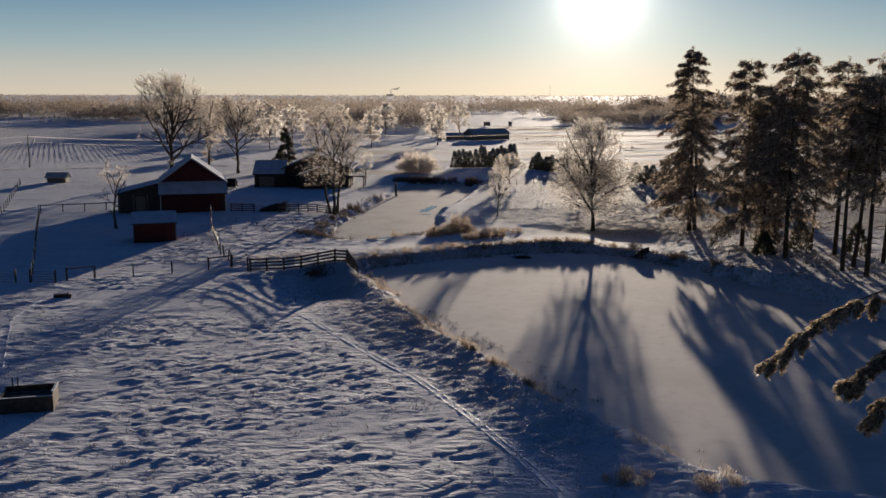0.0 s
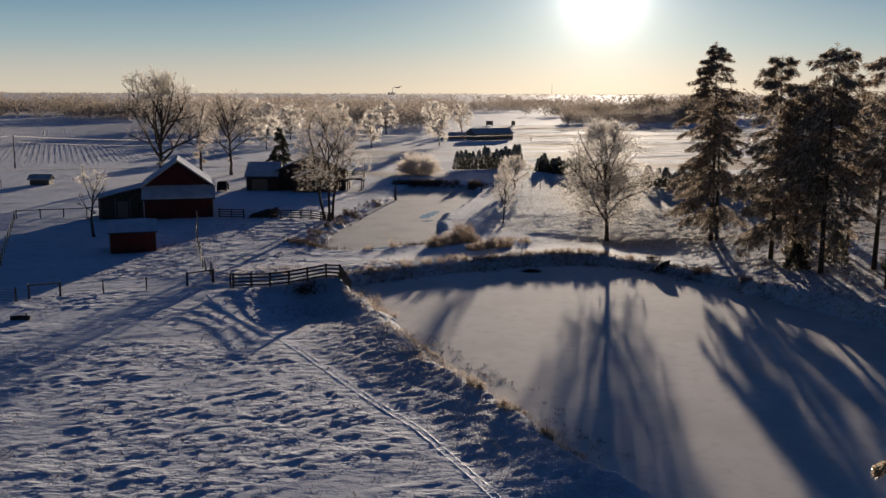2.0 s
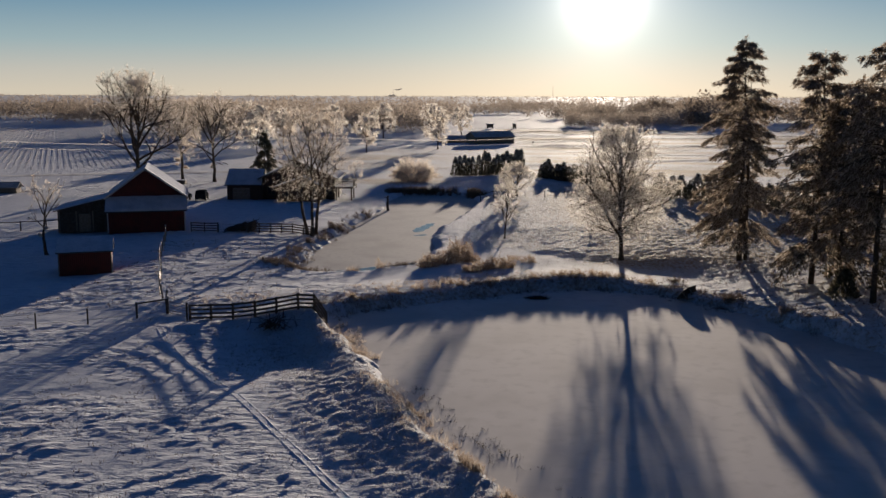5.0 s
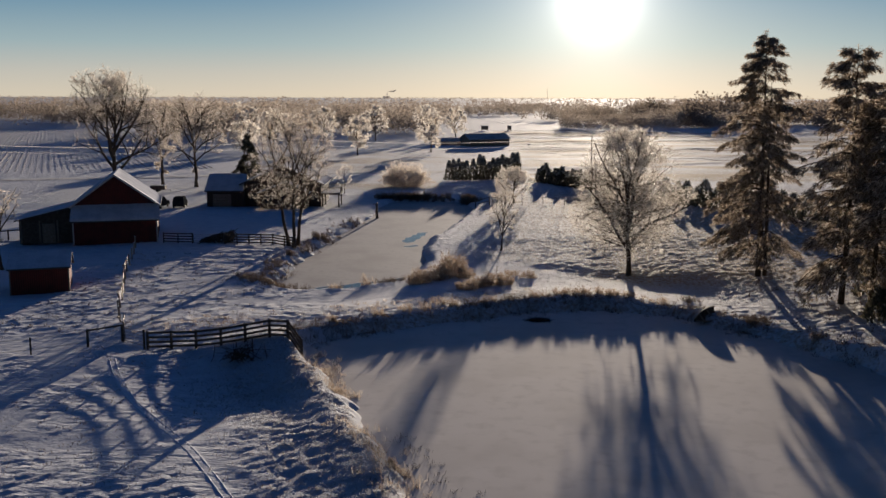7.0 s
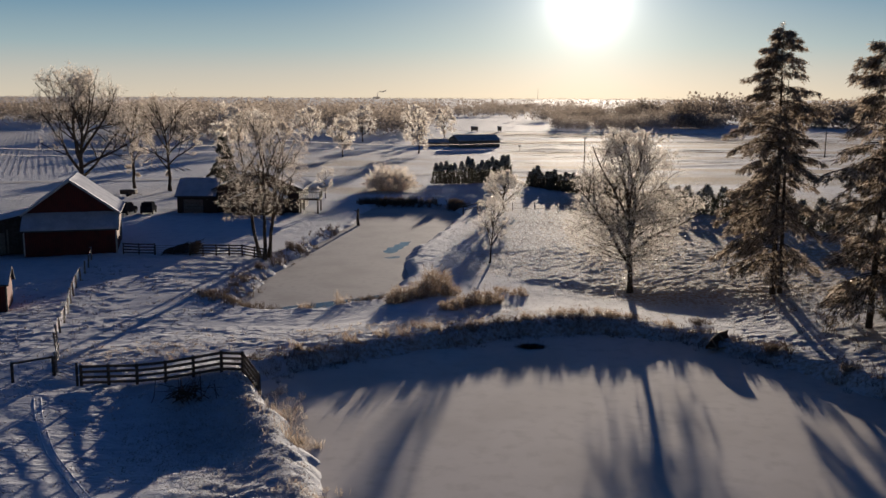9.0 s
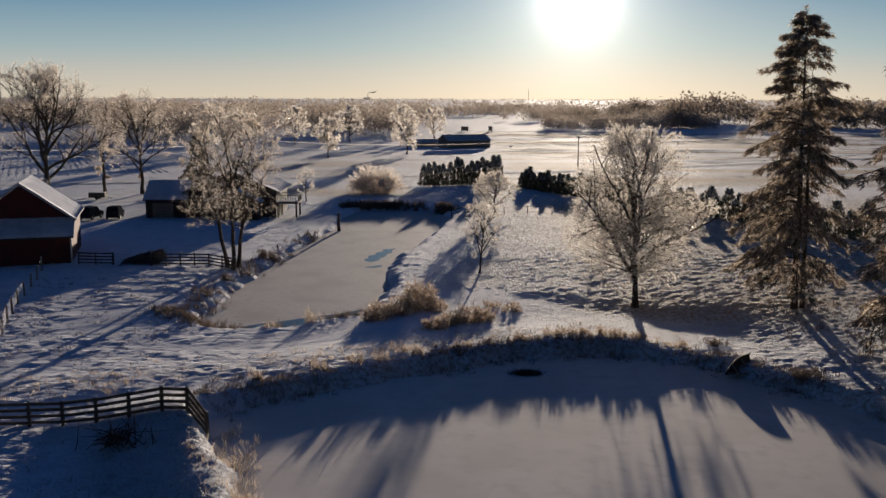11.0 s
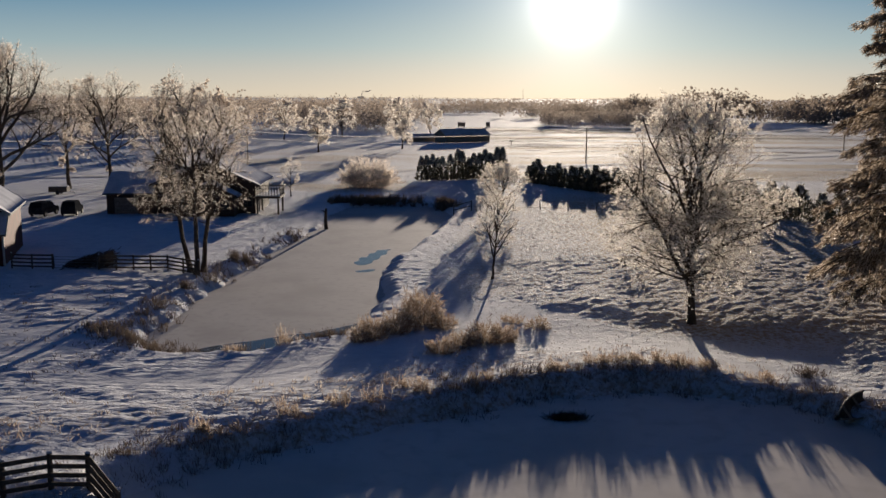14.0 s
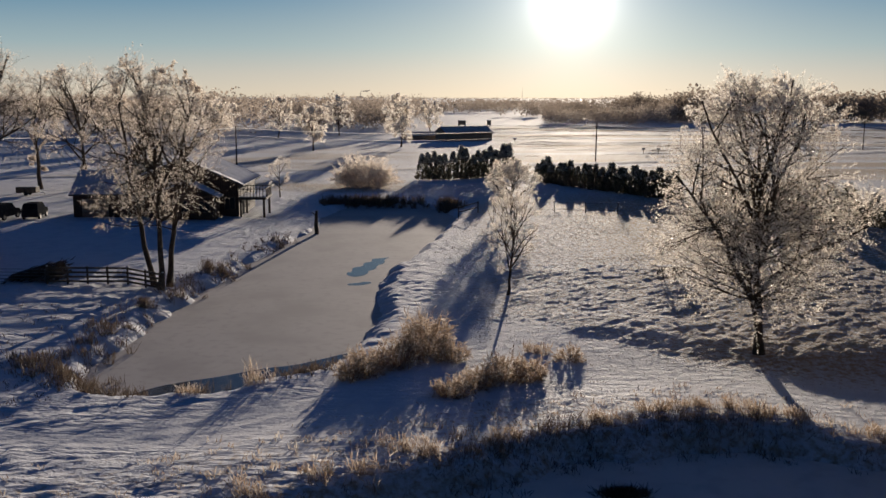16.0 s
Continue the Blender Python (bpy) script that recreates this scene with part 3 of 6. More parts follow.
def ski_track(line, side, width, label):
    """A low packed ridge of snow beside a ski groove; its pale colour includes the light it catches."""
    p = np.asarray(line, float)
    seg = np.r_[0, np.cumsum(np.linalg.norm(np.diff(p, axis=0), axis=1))]
    n = int(seg[-1] / 0.3)
    t = np.linspace(0, seg[-1], n)
    q = np.stack([np.interp(t, seg, p[:, k]) for k in (0, 1)], 1)
    for _ in range(12):
        q[1:-1] = (q[:-2] + 2 * q[1:-1] + q[2:]) / 4
    d = np.gradient(q, axis=0)
    nrm = np.stack([d[:, 1], -d[:, 0]], 1) / np.linalg.norm(d, axis=1)[:, None]
    q = q + nrm * (side + 0.05 * (vnoise(t / 2.5, t * 0, 81) - 0.5))[:, None]
    z = ground_height(q[:, 0], q[:, 1])
    z = np.convolve(np.pad(z, 3, "edge"), np.ones(7) / 7, "valid")
    h = 0.006 + 0.022 * vnoise(t / 0.9, t * 0 + side, 82)
    rows = [np.column_stack([q + nrm * width * k, z + h * a - 0.03 * (a == 0)]) for k, a in ((-1.0, 0), (-0.4, 1.0), (0.4, 1.0), (1.0, 0))]
    v = np.stack(rows, 1).reshape(-1, 3)
    i = np.arange(n - 1)[:, None] * 4 + np.arange(3)[None, :]
    f = np.stack([i, i + 1, i + 5, i + 4], -1).reshape(-1, 4)
    return tagged(new("trail", big_mesh("trail", v, f, TRACK_LIT, True)), label, "trail", kind="structure")


# packed snow, with the ridges' catch of sun put into the colour
TRACK_LIT = material("packed_lit_snow", (0.72, 0.72, 0.74), 0.6, spots=(0.60, 0.61, 0.64), scale=1.5, bump=0.01, spec=0.4)
ski_track(TRAIL, -0.2, 0.07, "packed double ski track across the snowy field")
ski_track(TRAIL, 0.2, 0.06, "packed double ski track across the snowy field")
ski_track(TRAIL_2, 0.0, 0.07, "faint packed track at the field's edge")

# ---- trees ----


def curve_points(a, b, bend, n):
    """A bowed way from a to b."""
    t = np.linspace(0, 1, n)[:, None]
    return a + (b - a) * t + bend * (t * (1 - t) * 4)


def unit(v):
    return v / (np.linalg.norm(v) + 1e-9)


def bare_tree(name, x, y, h, spread, seed, label, category="tree", fork=0.2, limbs=12, lean=0.0, beads=5000, droop=0.0, trunk_r=None, crown_low=0.2, bead=(0.16, 0.06), stems=1, mat=None, group="", subs=7, tiers=5, split=0.5, open_=0.2, rise=0.25, spray=5, fill=0.0, tilts=(48, 66, 14, 34)):
    """A leafless tree: a trunk that divides into leaders, limbs that fork three times, iced twigs at the ends."""
    rng = np.random.default_rng(seed)
    root = thing(name, x, y, g(x, y) - 0.1, 0, label, category, group)
    wood = Shape()
    r0 = trunk_r or h * 0.018
    cz, rz, rx = h * (1 + crown_low) / 2, h * (1 - crown_low) / 2, spread / 2
    mid = np.array([lean, 0.0, cz])
    ends, ways, thick = [], [], []

    def size_at(q):
        """How far a place lies out in the crown; 1 on its lumpy outline."""
        k = (q - mid) / [rx, rx, rz]
        lump = 0.86 + 0.3 * float(vnoise(np.array([math.atan2(k[1], k[0]) * 1.3 + 9]), np.array([k[2] * 2.4 + seed]), 41)[0])
        return float(np.linalg.norm(k)) / lump

    def grow(p, d, length, r, tier):
        full = length
        while size_at(p + d * length) > 1.0 and length > 0.12 * h / (tier + 1):
            length *= 0.85
        if tier > 1 and length < 0.45 * full:
            return
        n = 7 if tier == 1 else 5 if tier == 2 else 3
        r = min(r, 0.022 * length)
        pts, step = [p], length / (n - 1)
        pull = (rise if tier == 1 else 0.10) - droop * (tier - 1) * 0.35
        for _ in range(n - 1):
            d = unit(d + rng.normal(size=3) * (0.13 if tier < 3 else 0.2) + np.array([0, 0, pull / (n - 1)]))
            pts.append(pts[-1] + d * step)
        pts = np.array(pts)
        wood.tube(pts, r * np.linspace(1, 0.3, n), 6 if tier == 1 else 4 if tier == 2 else 3, False)
        count = subs if tier == 1 else tiers if tier == 2 else 0
        if tier == 3:
            for k in range(spray):
                s_ = 0.25 + 0.75 * (k + rng.random()) / spray
                b = pts[0] + (pts[-1] - pts[0]) * s_
                e = unit(d + rng.normal(size=3) * 0.75 + np.array([0, 0, 0.1 - droop * 0.9]))
                ends.append(b)
                ways.append(e * length * rng.uniform(0.35, 0.75))
                thick.append(r * 0.5)
            return
        for k in range(count):
            s_ = (0.28 if tier == 1 else 0.2) + (0.74 if tier == 1 else 0.8) * (k + 0.3 + 0.5 * rng.random()) / count
            f = min(s_, 0.999) * (n - 1)
            b = pts[int(f)] + (pts[int(f) + 1] - pts[int(f)]) * (f - int(f))
            t_ = unit(pts[int(f) + 1] - pts[int(f)])
            side = unit(np.cross(t_, rng.normal(size=3)))
            ang = rng.uniform(0.5, 1.0)
            e = unit(t_ * math.cos(ang) + side * math.sin(ang) + np.array([0, 0, -droop * 0.3]))
            if tier == 1 and rng.random() < open_ * 0.5:
                continue
            grow(b, e, length * rng.uniform(0.38, 0.62) * (1.15 - 0.4 * s_), r * 0.5 * (1 - 0.4 * s_), tier + 1)

    for stem in range(stems):
        az0 = stem * 6.283 / stems + seed
        off = np.array([math.cos(az0), math.sin(az0), 0.0]) * (min(0.6, spread * 0.07) if stems > 1 else 0.0)
        top = np.array([lean, 0, h * (0.62 if stems == 1 else 0.8)]) + off * rx * 0.9 + rng.normal(size=3) * [0.025 * h, 0.025 * h, 0]
        trunk = curve_points(off, top, rng.normal(size=3) * h * 0.015, 10)
        trunk[1:-1, :2] += rng.normal(size=(8, 2)) * h * 0.004
        rad = r0 * (1 - 0.75 * np.linspace(0, 1, 10) ** 1.2)
        rad[0] *= 1.4
        wood.tube(trunk, rad, 9)
        m = max(4, limbs // stems)
        for i in range(m):
            w = (i + 0.4) / m
            t = min(0.995, (fork + (1 - fork) * w ** 0.8 + rng.normal() * 0.015) if i < m - 3 else 1.0 - 0.03 * (m - 1 - i))
            f = max(0.0, min(t, 0.999)) * 9
            a = trunk[int(f)] + (trunk[int(f) + 1] - trunk[int(f)]) * (f - int(f))
            az = i * 2.39996 + rng.normal() * 0.3 + seed * 1.7
            tilt = math.radians(rng.uniform(*tilts[:2]) * (1 - w) + rng.uniform(*tilts[2:]) * w)
            d = np.array([math.cos(az) * math.sin(tilt), math.sin(az) * math.sin(tilt), math.cos(tilt)])
            out = 0.05 * h
            while size_at(a + d * out) < 0.97 and out < h:
                out += 0.03 * h
            grow(a, d, out * rng.uniform(0.82, 1.02), r0 * (0.62 - 0.22 * w), 1)
        if fill:
            # thin hanging branches that fill the lower crown
            for i in range(int(fill)):
                f = rng.uniform(max(fork, 0.32), 0.9) * 9
                az = rng.uniform(0, 6.283)
                d = np.array([math.cos(az) * 0.93, math.sin(az) * 0.93, rng.uniform(0.1, 0.6)])
                grow(trunk[int(f)], unit(d), rx * rng.uniform(0.5, 1.0), r0 * 0.2, 2)
    ends, ways, thick = np.array(ends), np.array(ways), np.array(thick)
    v, f = ribbons(rng, ends, ways, np.maximum(thick * 1.6, 0.012))
    wood.add(v, f)
    wood.make("trunk", BARK, root)
    # ice on the outer twigs, thicker towards their tips
    pick = rng.integers(0, len(ends), beads)
    bare = vnoise(ends[:, 0] * 1.1 + seed, ends[:, 2] * 1.1 + ends[:, 1], 43) < open_
    pick = pick[~bare[pick] | (rng.random(beads) < 0.25)]
    k = len(pick)
    at = ends[pick] + ways[pick] * rng.uniform(0.1, 1.1, (k, 1)) + rng.normal(size=(k, 3)) * bead[0] * 0.45
    way = ways[pick] / (np.linalg.norm(ways[pick], axis=1)[:, None] + 1e-9) * 0.6 + rng.normal(size=(k, 3)) * 0.6
    way /= np.linalg.norm(way, axis=1)[:, None]
    v, f = ribbons(rng, at, way * rng.uniform(0.4, 1.3, (k, 1)) * bead[0], rng.uniform(0.5, 1.4, k) * bead[1], 0.5)
    crown = new("crown", big_mesh("crown", v, f, mat or FROST))
    crown.parent = root
    return root


def thicket(name, x, y, h, r, seed, stems, label, category, mat, group="", width=0.03, shag=6, sink=0.0):
    """A dense round clump: stems fanning out of one stool, with fine side shoots over their outer half."""
    rng = np.random.default_rng(seed)
    root = thing(name, x, y, g(x, y) - 0.05, 0, label, category, group)
    az = rng.uniform(0, 6.283, stems)
    el = np.arcsin(rng.uniform(0.12, 1.0, stems))
    lump = 0.68 + 0.5 * vnoise(az * 1.6 + seed, el * 3.0, 44)
    ln = lump * rng.uniform(0.72, 1.02, stems)
    d = np.stack([np.cos(az) * np.cos(el), np.sin(az) * np.cos(el), np.sin(el)], 1)
    base = np.stack([np.cos(az), np.sin(az), np.zeros(stems)], 1) * rng.uniform(0, 0.45 * r, (stems, 1))
    base[:, 2] = ground_height(base[:, 0] + x, base[:, 1] + y, False) - g(x, y) - 0.05
    reach = d * np.array([r * 0.62, r * 0.62, h]) * ln[:, None]
    mid_ = base + reach * 0.55 + np.array([0, 0, 0.08 * h])
    v1, f1 = ribbons(rng, base, mid_ - base, width * np.ones(stems), 0.9)
    tip = base + reach
    v2, f2 = ribbons(rng, mid_, tip - mid_, width * 0.9 * np.ones(stems), 0.4)
    c = np.repeat(np.arange(stems), shag)
    t = rng.uniform(0.05, 1.0, len(c))[:, None]
    at = mid_[c] + (tip - mid_)[c] * t
    w = d[c] * 0.55 + rng.normal(size=(len(c), 3)) * 0.65 + np.array([0, 0, 0.15 - sink])
    w /= np.linalg.norm(w, axis=1)[:, None]
    v3, f3 = ribbons(rng, at, w * rng.uniform(0.10, 0.26, (len(c), 1)) * h ** 0.6, rng.uniform(0.8, 2.0, len(c)) * width, 0.35)
    me = big_mesh("foliage", np.concatenate([v1, v2, v3]), np.concatenate([f1, f2 + len(v1), f3 + len(v1) + len(v2)]), mat)
    tagged(new("foliage", me), kind="stuff").parent = root
    return root


def pine(name, x, y, h, clear, radius, seed, label, mat=None, category="pine tree", group="", dead=6, lean=0.0, boughs=(), twin=0.0, tuft=9, shape=0.55, sparse=0.12, needle=(0.42, 0.05), low=0.75, gap=1.0):
    """A tall conifer: whorls of drooping boughs in layers with gaps, side sprays and hanging needle tufts."""
    rng = np.random.default_rng(seed)
    z = g(x, y) - 0.1
    root = thing(name, x, y, z, 0, label, category, group)
    wood, st, wy = Shape(), [], []
    trunk = curve_points(np.zeros(3), np.array([rng.normal() * 0.2 + lean, rng.normal() * 0.2, h]), rng.normal(size=3) * 0.15, 12)
    wood.tube(trunk, h * 0.0125 * np.linspace(1, 0.06, 12), 9)
    if twin:
        second = curve_points(np.array([twin, 0.2, 0]), np.array([twin * 0.45, 0.1, h * 0.8]), np.zeros(3), 8)
        wood.tube(second, h * 0.010 * np.linspace(1, 0.1, 8), 8)
    at = lambda zz: np.array([np.interp(zz, trunk[:, 2], trunk[:, 0]), np.interp(zz, trunk[:, 2], trunk[:, 1]), zz])
    for i in range(dead):
        zz = rng.uniform(clear * 0.3, clear + 2)
        az = rng.uniform(0, 6.3)
        e = at(zz) + np.array([math.cos(az), math.sin(az), rng.uniform(-0.3, 0.15)]) * rng.uniform(0.7, 2.4)
        wood.tube(np.stack([at(zz), (at(zz) + e) / 2 + rng.normal(size=3) * 0.08, e]), [0.045, 0.03, 0.012], 4, False)

    def spray(br, n, ln, az, flat):
        """Side sprays along a bough, flat and drooping at their ends."""
        t = rng.uniform(0.2, 1.0, n) ** 0.8
        c = np.stack([np.interp(t, np.linspace(0, 1, len(br)), br[:, k]) for k in range(3)], 1)
        across = np.array([-math.sin(az), math.cos(az), 0])
        off = rng.normal(size=n) * flat * ln * (1.15 - t)
        c = c + across * off[:, None]
        c[:, 2] -= 0.45 * np.abs(off) + np.abs(rng.normal(size=n)) * 0.10
        d = np.array([math.cos(az), math.sin(az), -0.35]) + across * (off / (flat * ln + 0.01))[:, None] * 0.5
        st.append(c)
        wy.append(d / np.linalg.norm(d, axis=1)[:, None])

    zz = clear
    while zz < h * 0.985:
        u = (zz - clear) / (h - clear)
        reach = radius * ((1 - u) ** shape) * (low + (1 - low) * min(1, u * 3)) + 0.3
        reach *= 0.8 + 0.4 * float(vnoise(np.array([zz / 1.7 + seed]), np.array([0.5]), 46)[0])
        if rng.random() > sparse:
            az = rng.uniform(0, 6.283)
            ln = reach * (rng.uniform(0.5, 1.12) if u < 0.93 else rng.uniform(0.6, 0.9))
            drop = (-0.36 + 0.5 * u ** 1.6 + rng.normal() * 0.12) * ln
            end = at(zz) + np.array([math.cos(az) * ln, math.sin(az) * ln, drop])
            br = curve_points(at(zz), end, np.array([0, 0, 0.13 * ln]), 7)
            wood.tube(br, 0.011 * ln * np.linspace(1, 0.25, 7) + 0.008, 4, False)
            spray(br, int(6 + 9 * ln), ln, az, 0.26)
        zz += rng.uniform(0.05, 0.21) * (1.15 - 0.45 * u) * gap
    st.append(np.array([at(h * q) for q in (0.95, 0.97, 0.99, 1.0)]))
    wy.append(np.array([[0.2, 0, 0.9], [-0.2, 0.1, 0.9], [0, 0, 1.0], [0, 0, 1.0]]))
    for z0, az, ln, rise in boughs:
        a, end = at(z0), at(z0) + np.array([math.cos(az) * ln, math.sin(az) * ln, rise])
        br = curve_points(a, end, np.array([0, 0, 0.14 * ln]), 12)
        wood.tube(br, 0.045 * np.linspace(1, 0.25, 12), 5, False)
        for k in range(int(3.2 * ln)):
            q = int(3 + (k / (3.2 * ln)) * 8.9)
            side = rng.choice([-1.0, 1.0])
            e = np.array([math.cos(az + side * 0.9), math.sin(az + side * 0.9), -0.75]) * rng.uniform(0.35, 0.85)
            tw = curve_points(br[q], br[q] + e, np.array([0, 0, 0.08]), 5)
            wood.tube(tw, 0.016 * np.linspace(1, 0.4, 5), 4, False)
            spray(tw, 46, 0.5, az + side * 0.9, 0.26)
        spray(br[4:], int(34 * ln), ln * 0.5, az, 0.09)
    st, wy = np.concatenate(st), np.concatenate(wy)
    c = np.repeat(np.arange(len(st)), tuft)
    k = len(c)
    way = wy[c] * 0.75 + rng.normal(size=(k, 3)) * 0.36
    way[:, 2] -= 0.35
    way /= np.linalg.norm(way, axis=1)[:, None]
    v, f = ribbons(rng, st[c] + rng.normal(size=(k, 3)) * needle[0] * 0.22, way * rng.uniform(0.55, 1.15, (k, 1)) * needle[0], rng.uniform(0.6, 1.5, k) * needle[1], 0.4)
    wood.make("trunk", BARK, root)
    crown = new("crown", big_mesh("crown", v, f, mat or NEEDLE))
    crown.parent = root
    return root


def cone_evergreen(name, h, r, seed, blades, label, category, group="", tips=0.0):
    """A dense conical evergreen at the origin, with frost on its tip if asked."""
    rng = np.random.default_rng(seed)
    root = thing(name, 0, 0, 0, 0, label, category, group)
    Shape().tube([(0, 0, -0.2), (0, 0, h * 0.5), (0, 0, h * 0.95)], [0.09, 0.06, 0.015], 6).make("trunk", BARK, root)

    def cover(n, lo, hi, grow):
        u = lo + (hi - lo) * rng.random(n) ** 1.15
        a = rng.uniform(0, 6.283, n)
        rr = (r * (1 - u) ** 0.75 * (0.85 + 0.3 * vnoise(a * 2 + seed, u * 6, 21)) + 0.05) * np.sqrt(rng.uniform(0.35, 1.0, n)) * grow
        p = np.stack([np.cos(a) * rr, np.sin(a) * rr, u * h * 0.97], 1)
        d = np.stack([np.cos(a) * 0.5, np.sin(a) * 0.5, np.full(n, 0.8)], 1) + rng.normal(size=(n, 3)) * 0.35
        return ribbons(rng, p, d / np.linalg.norm(d, axis=1)[:, None] * rng.uniform(0.25, 0.55, (n, 1)), rng.uniform(0.12, 0.24, n), 0.3)

    v, f = cover(blades, 0.0, 1.0, 1.0)
    c = new("crown", big_mesh("crown", v, f, CEDAR))
    c.parent = root
    if tips:
        v, f = cover(int(blades * tips), 0.62, 1.0, 1.08)
        c = new("frosted_tip", big_mesh("frosted_tip", v, f, TIP_FROST))
        c.parent = root
    return root


def shrub(name, x, y, h, r, seed, blades, label, mat=None, category="shrub", group="", width=0.02):
    """A ragged clump of fine upright and arching stems."""
    rng = np.random.default_rng(seed)
    root = thing(name, x, y, g(x, y) - 0.05, 0, label, category, group)
    n = int(blades * 1.7)
    k = 7
    hub = rng.normal(size=(k, 2)) * r * 0.45
    tall = rng.uniform(0.45, 1.0, k)
    pick = rng.integers(0, k, n)
    base = np.column_stack([hub[pick] + rng.normal(size=(n, 2)) * r * 0.16, np.zeros(n)])
    base[:, 2] = ground_height(base[:, 0] + x, base[:, 1] + y) - g(x, y)
    d = rng.normal(size=(n, 3)) * [0.26, 0.26, 0.1] + np.array([-0.08, -0.05, 1.0])
    d /= np.linalg.norm(d, axis=1)[:, None]
    ln = h * tall[pick] * rng.uniform(0.35, 1.0, n)
    v, f = ribbons(rng, base, d * ln[:, None] * 0.65, width * np.ones(n), 0.8)
    tip = base + d * ln[:, None] * 0.63
    d2 = d + rng.normal(size=(n, 3)) * [0.4, 0.4, 0.25]
    d2 /= np.linalg.norm(d2, axis=1)[:, None]
    v2, f2 = ribbons(rng, tip, d2 * ln[:, None] * 0.4, width * 1.9 * np.ones(n), 0.3)
    c = tagged(new("foliage", big_mesh("foliage", np.concatenate([v, v2]), np.concatenate([f, f2 + len(v)]), mat or DRY)), kind="stuff")
    c.parent = root
    return root


bare_tree("broad_tree", -67.5, 217, 22.8, 22.5, 3, "tall broad leafless tree rimmed with frost behind the red barn", fork=0.16, limbs=15, subs=9, tiers=6, beads=42000, spray=6, bead=(0.17, 0.06), crown_low=0.12, trunk_r=0.5, mat=FROST_THIN, open_=0.3)
bare_tree("slim_tree", -63.0, 231, 18.5, 9.5, 4, "slim frosted leafless tree beside the farm lane", fork=0.2, limbs=11, subs=7, beads=12000, spray=6, bead=(0.17, 0.06), mat=FROST_THIN)
bare_tree("lane_tree", -56.4, 231.7, 19.2, 13.5, 5, "frosted leafless tree with forked trunk by the lane", fork=0.2, limbs=12, subs=8, beads=17000, spray=6, bead=(0.17, 0.06), crown_low=0.18, mat=FROST_THIN)
bare_tree("pond_tree", -22.3, 156.5, 17.0, 10.6, 7, "frosted tree with three slender stems on the pond bank", fork=0.3, limbs=21, stems=3, subs=7, tiers=5, beads=66000, spray=7, droop=0.22, crown_low=0.2, trunk_r=0.22, bead=(0.085, 0.036), mat=FROST_THIN, open_=0.2, fill=12, tilts=(40, 58, 10, 30))
bare_tree("pond_bank_tree", 16.35, 137.6, 15.3, 11.8, 12, "leafless tree covered in bright frost on the pond bank", fork=0.16, limbs=13, subs=9, tiers=7, spray=6, beads=112000, crown_low=0.09, trunk_r=0.26, bead=(0.09, 0.046), lean=-0.5, open_=0.14, fill=60, droop=0.16, tilts=(34, 50, 8, 30))
bare_tree("young_tree", 3.5, 153.5, 8.2, 4.0, 13, "young frosted tree standing on the snowy lawn", fork=0.28, limbs=14, subs=5, tiers=4, beads=6500, crown_low=0.2, bead=(0.10, 0.04), trunk_r=0.11, tilts=(34, 48, 6, 22), fill=8, open_=0.25)
bare_tree("barn_tree", -50.6, 139, 9.8, 5.4, 17, "small frosted tree beside the red barn", fork=0.35, limbs=9, subs=5, tiers=4, beads=2600, crown_low=0.34, bead=(0.14, 0.05), trunk_r=0.2, mat=FROST_THIN, open_=0.4)
bare_tree("lawn_sapling", -24.3, 219, 5.8, 3.4, 19, "small frosted sapling on the open lawn", fork=0.25, limbs=8, subs=5, tiers=3, beads=1600, bead=(0.15, 0.07))
bare_tree("round_bush", 7.2, 203.5, 6.4, 7.0, 23, "round frosted bush in front of the cedar hedge", category="bush", fork=0.12, limbs=14, subs=6, tiers=4, beads=9500, crown_low=0.08, bead=(0.17, 0.085), trunk_r=0.16, open_=0.08, fill=16)
thicket("willow_bush", -14.0, 238, 6.0, 6.2, 29, 620, "broad frosted willow bush with drooping twigs", "bush", FROST_THIN, width=0.05, shag=16, sink=0.7)
for i, (x, y, h, w) in enumerate([(-36, 336, 13, 9), (-41, 440, 15, 13), (-14.2, 360, 14.5, 10), (-22, 470, 15, 13), (-60, 420, 14, 12), (-75, 395, 13, 14), (-92, 430, 14, 13), (-8, 480, 14, 10), (-108, 470, 15, 14), (-70, 330, 11, 11)]):
    bare_tree("roadside_tree", x, y, h, w, 40 + i, "frosted roadside tree standing beyond the farmhouse", group="roadside trees", limbs=9, subs=5, tiers=3, beads=3600, bead=(0.5, 0.26), crown_low=0.03, droop=0.15, fill=10, open_=0.1)

# pines at (46, 102), (44.5, 95), (50, 90): unseen, added to shade the pond
GROVE = [(28.9, 135.2, 24.2, 3.0, 5.9), (30.8, 141, 16.0, 6.0, 3.4), (32.6, 123, 22.4, 2.6, 4.6), (34.4, 121.3, 19, 3.5, 4.0), (35.2, 114.6, 23.2, 5.0, 5.0), (42.0, 126, 15.5, 7, 3.2), (41.8, 117.6, 22.4, 8.5, 4.6), (38.7, 107, 20, 10.0, 3.6), (40.8, 109.5, 20.4, 9.5, 4.0), (40, 104, 22.2, 9, 4.8), (45, 112, 20, 8, 4.6), (46, 102, 21.5, 8, 4.8), (44.5, 95, 20, 7, 5.0), (50, 90, 20, 6, 5.2), (37.2, 124.6, 20, 7, 4.0)]
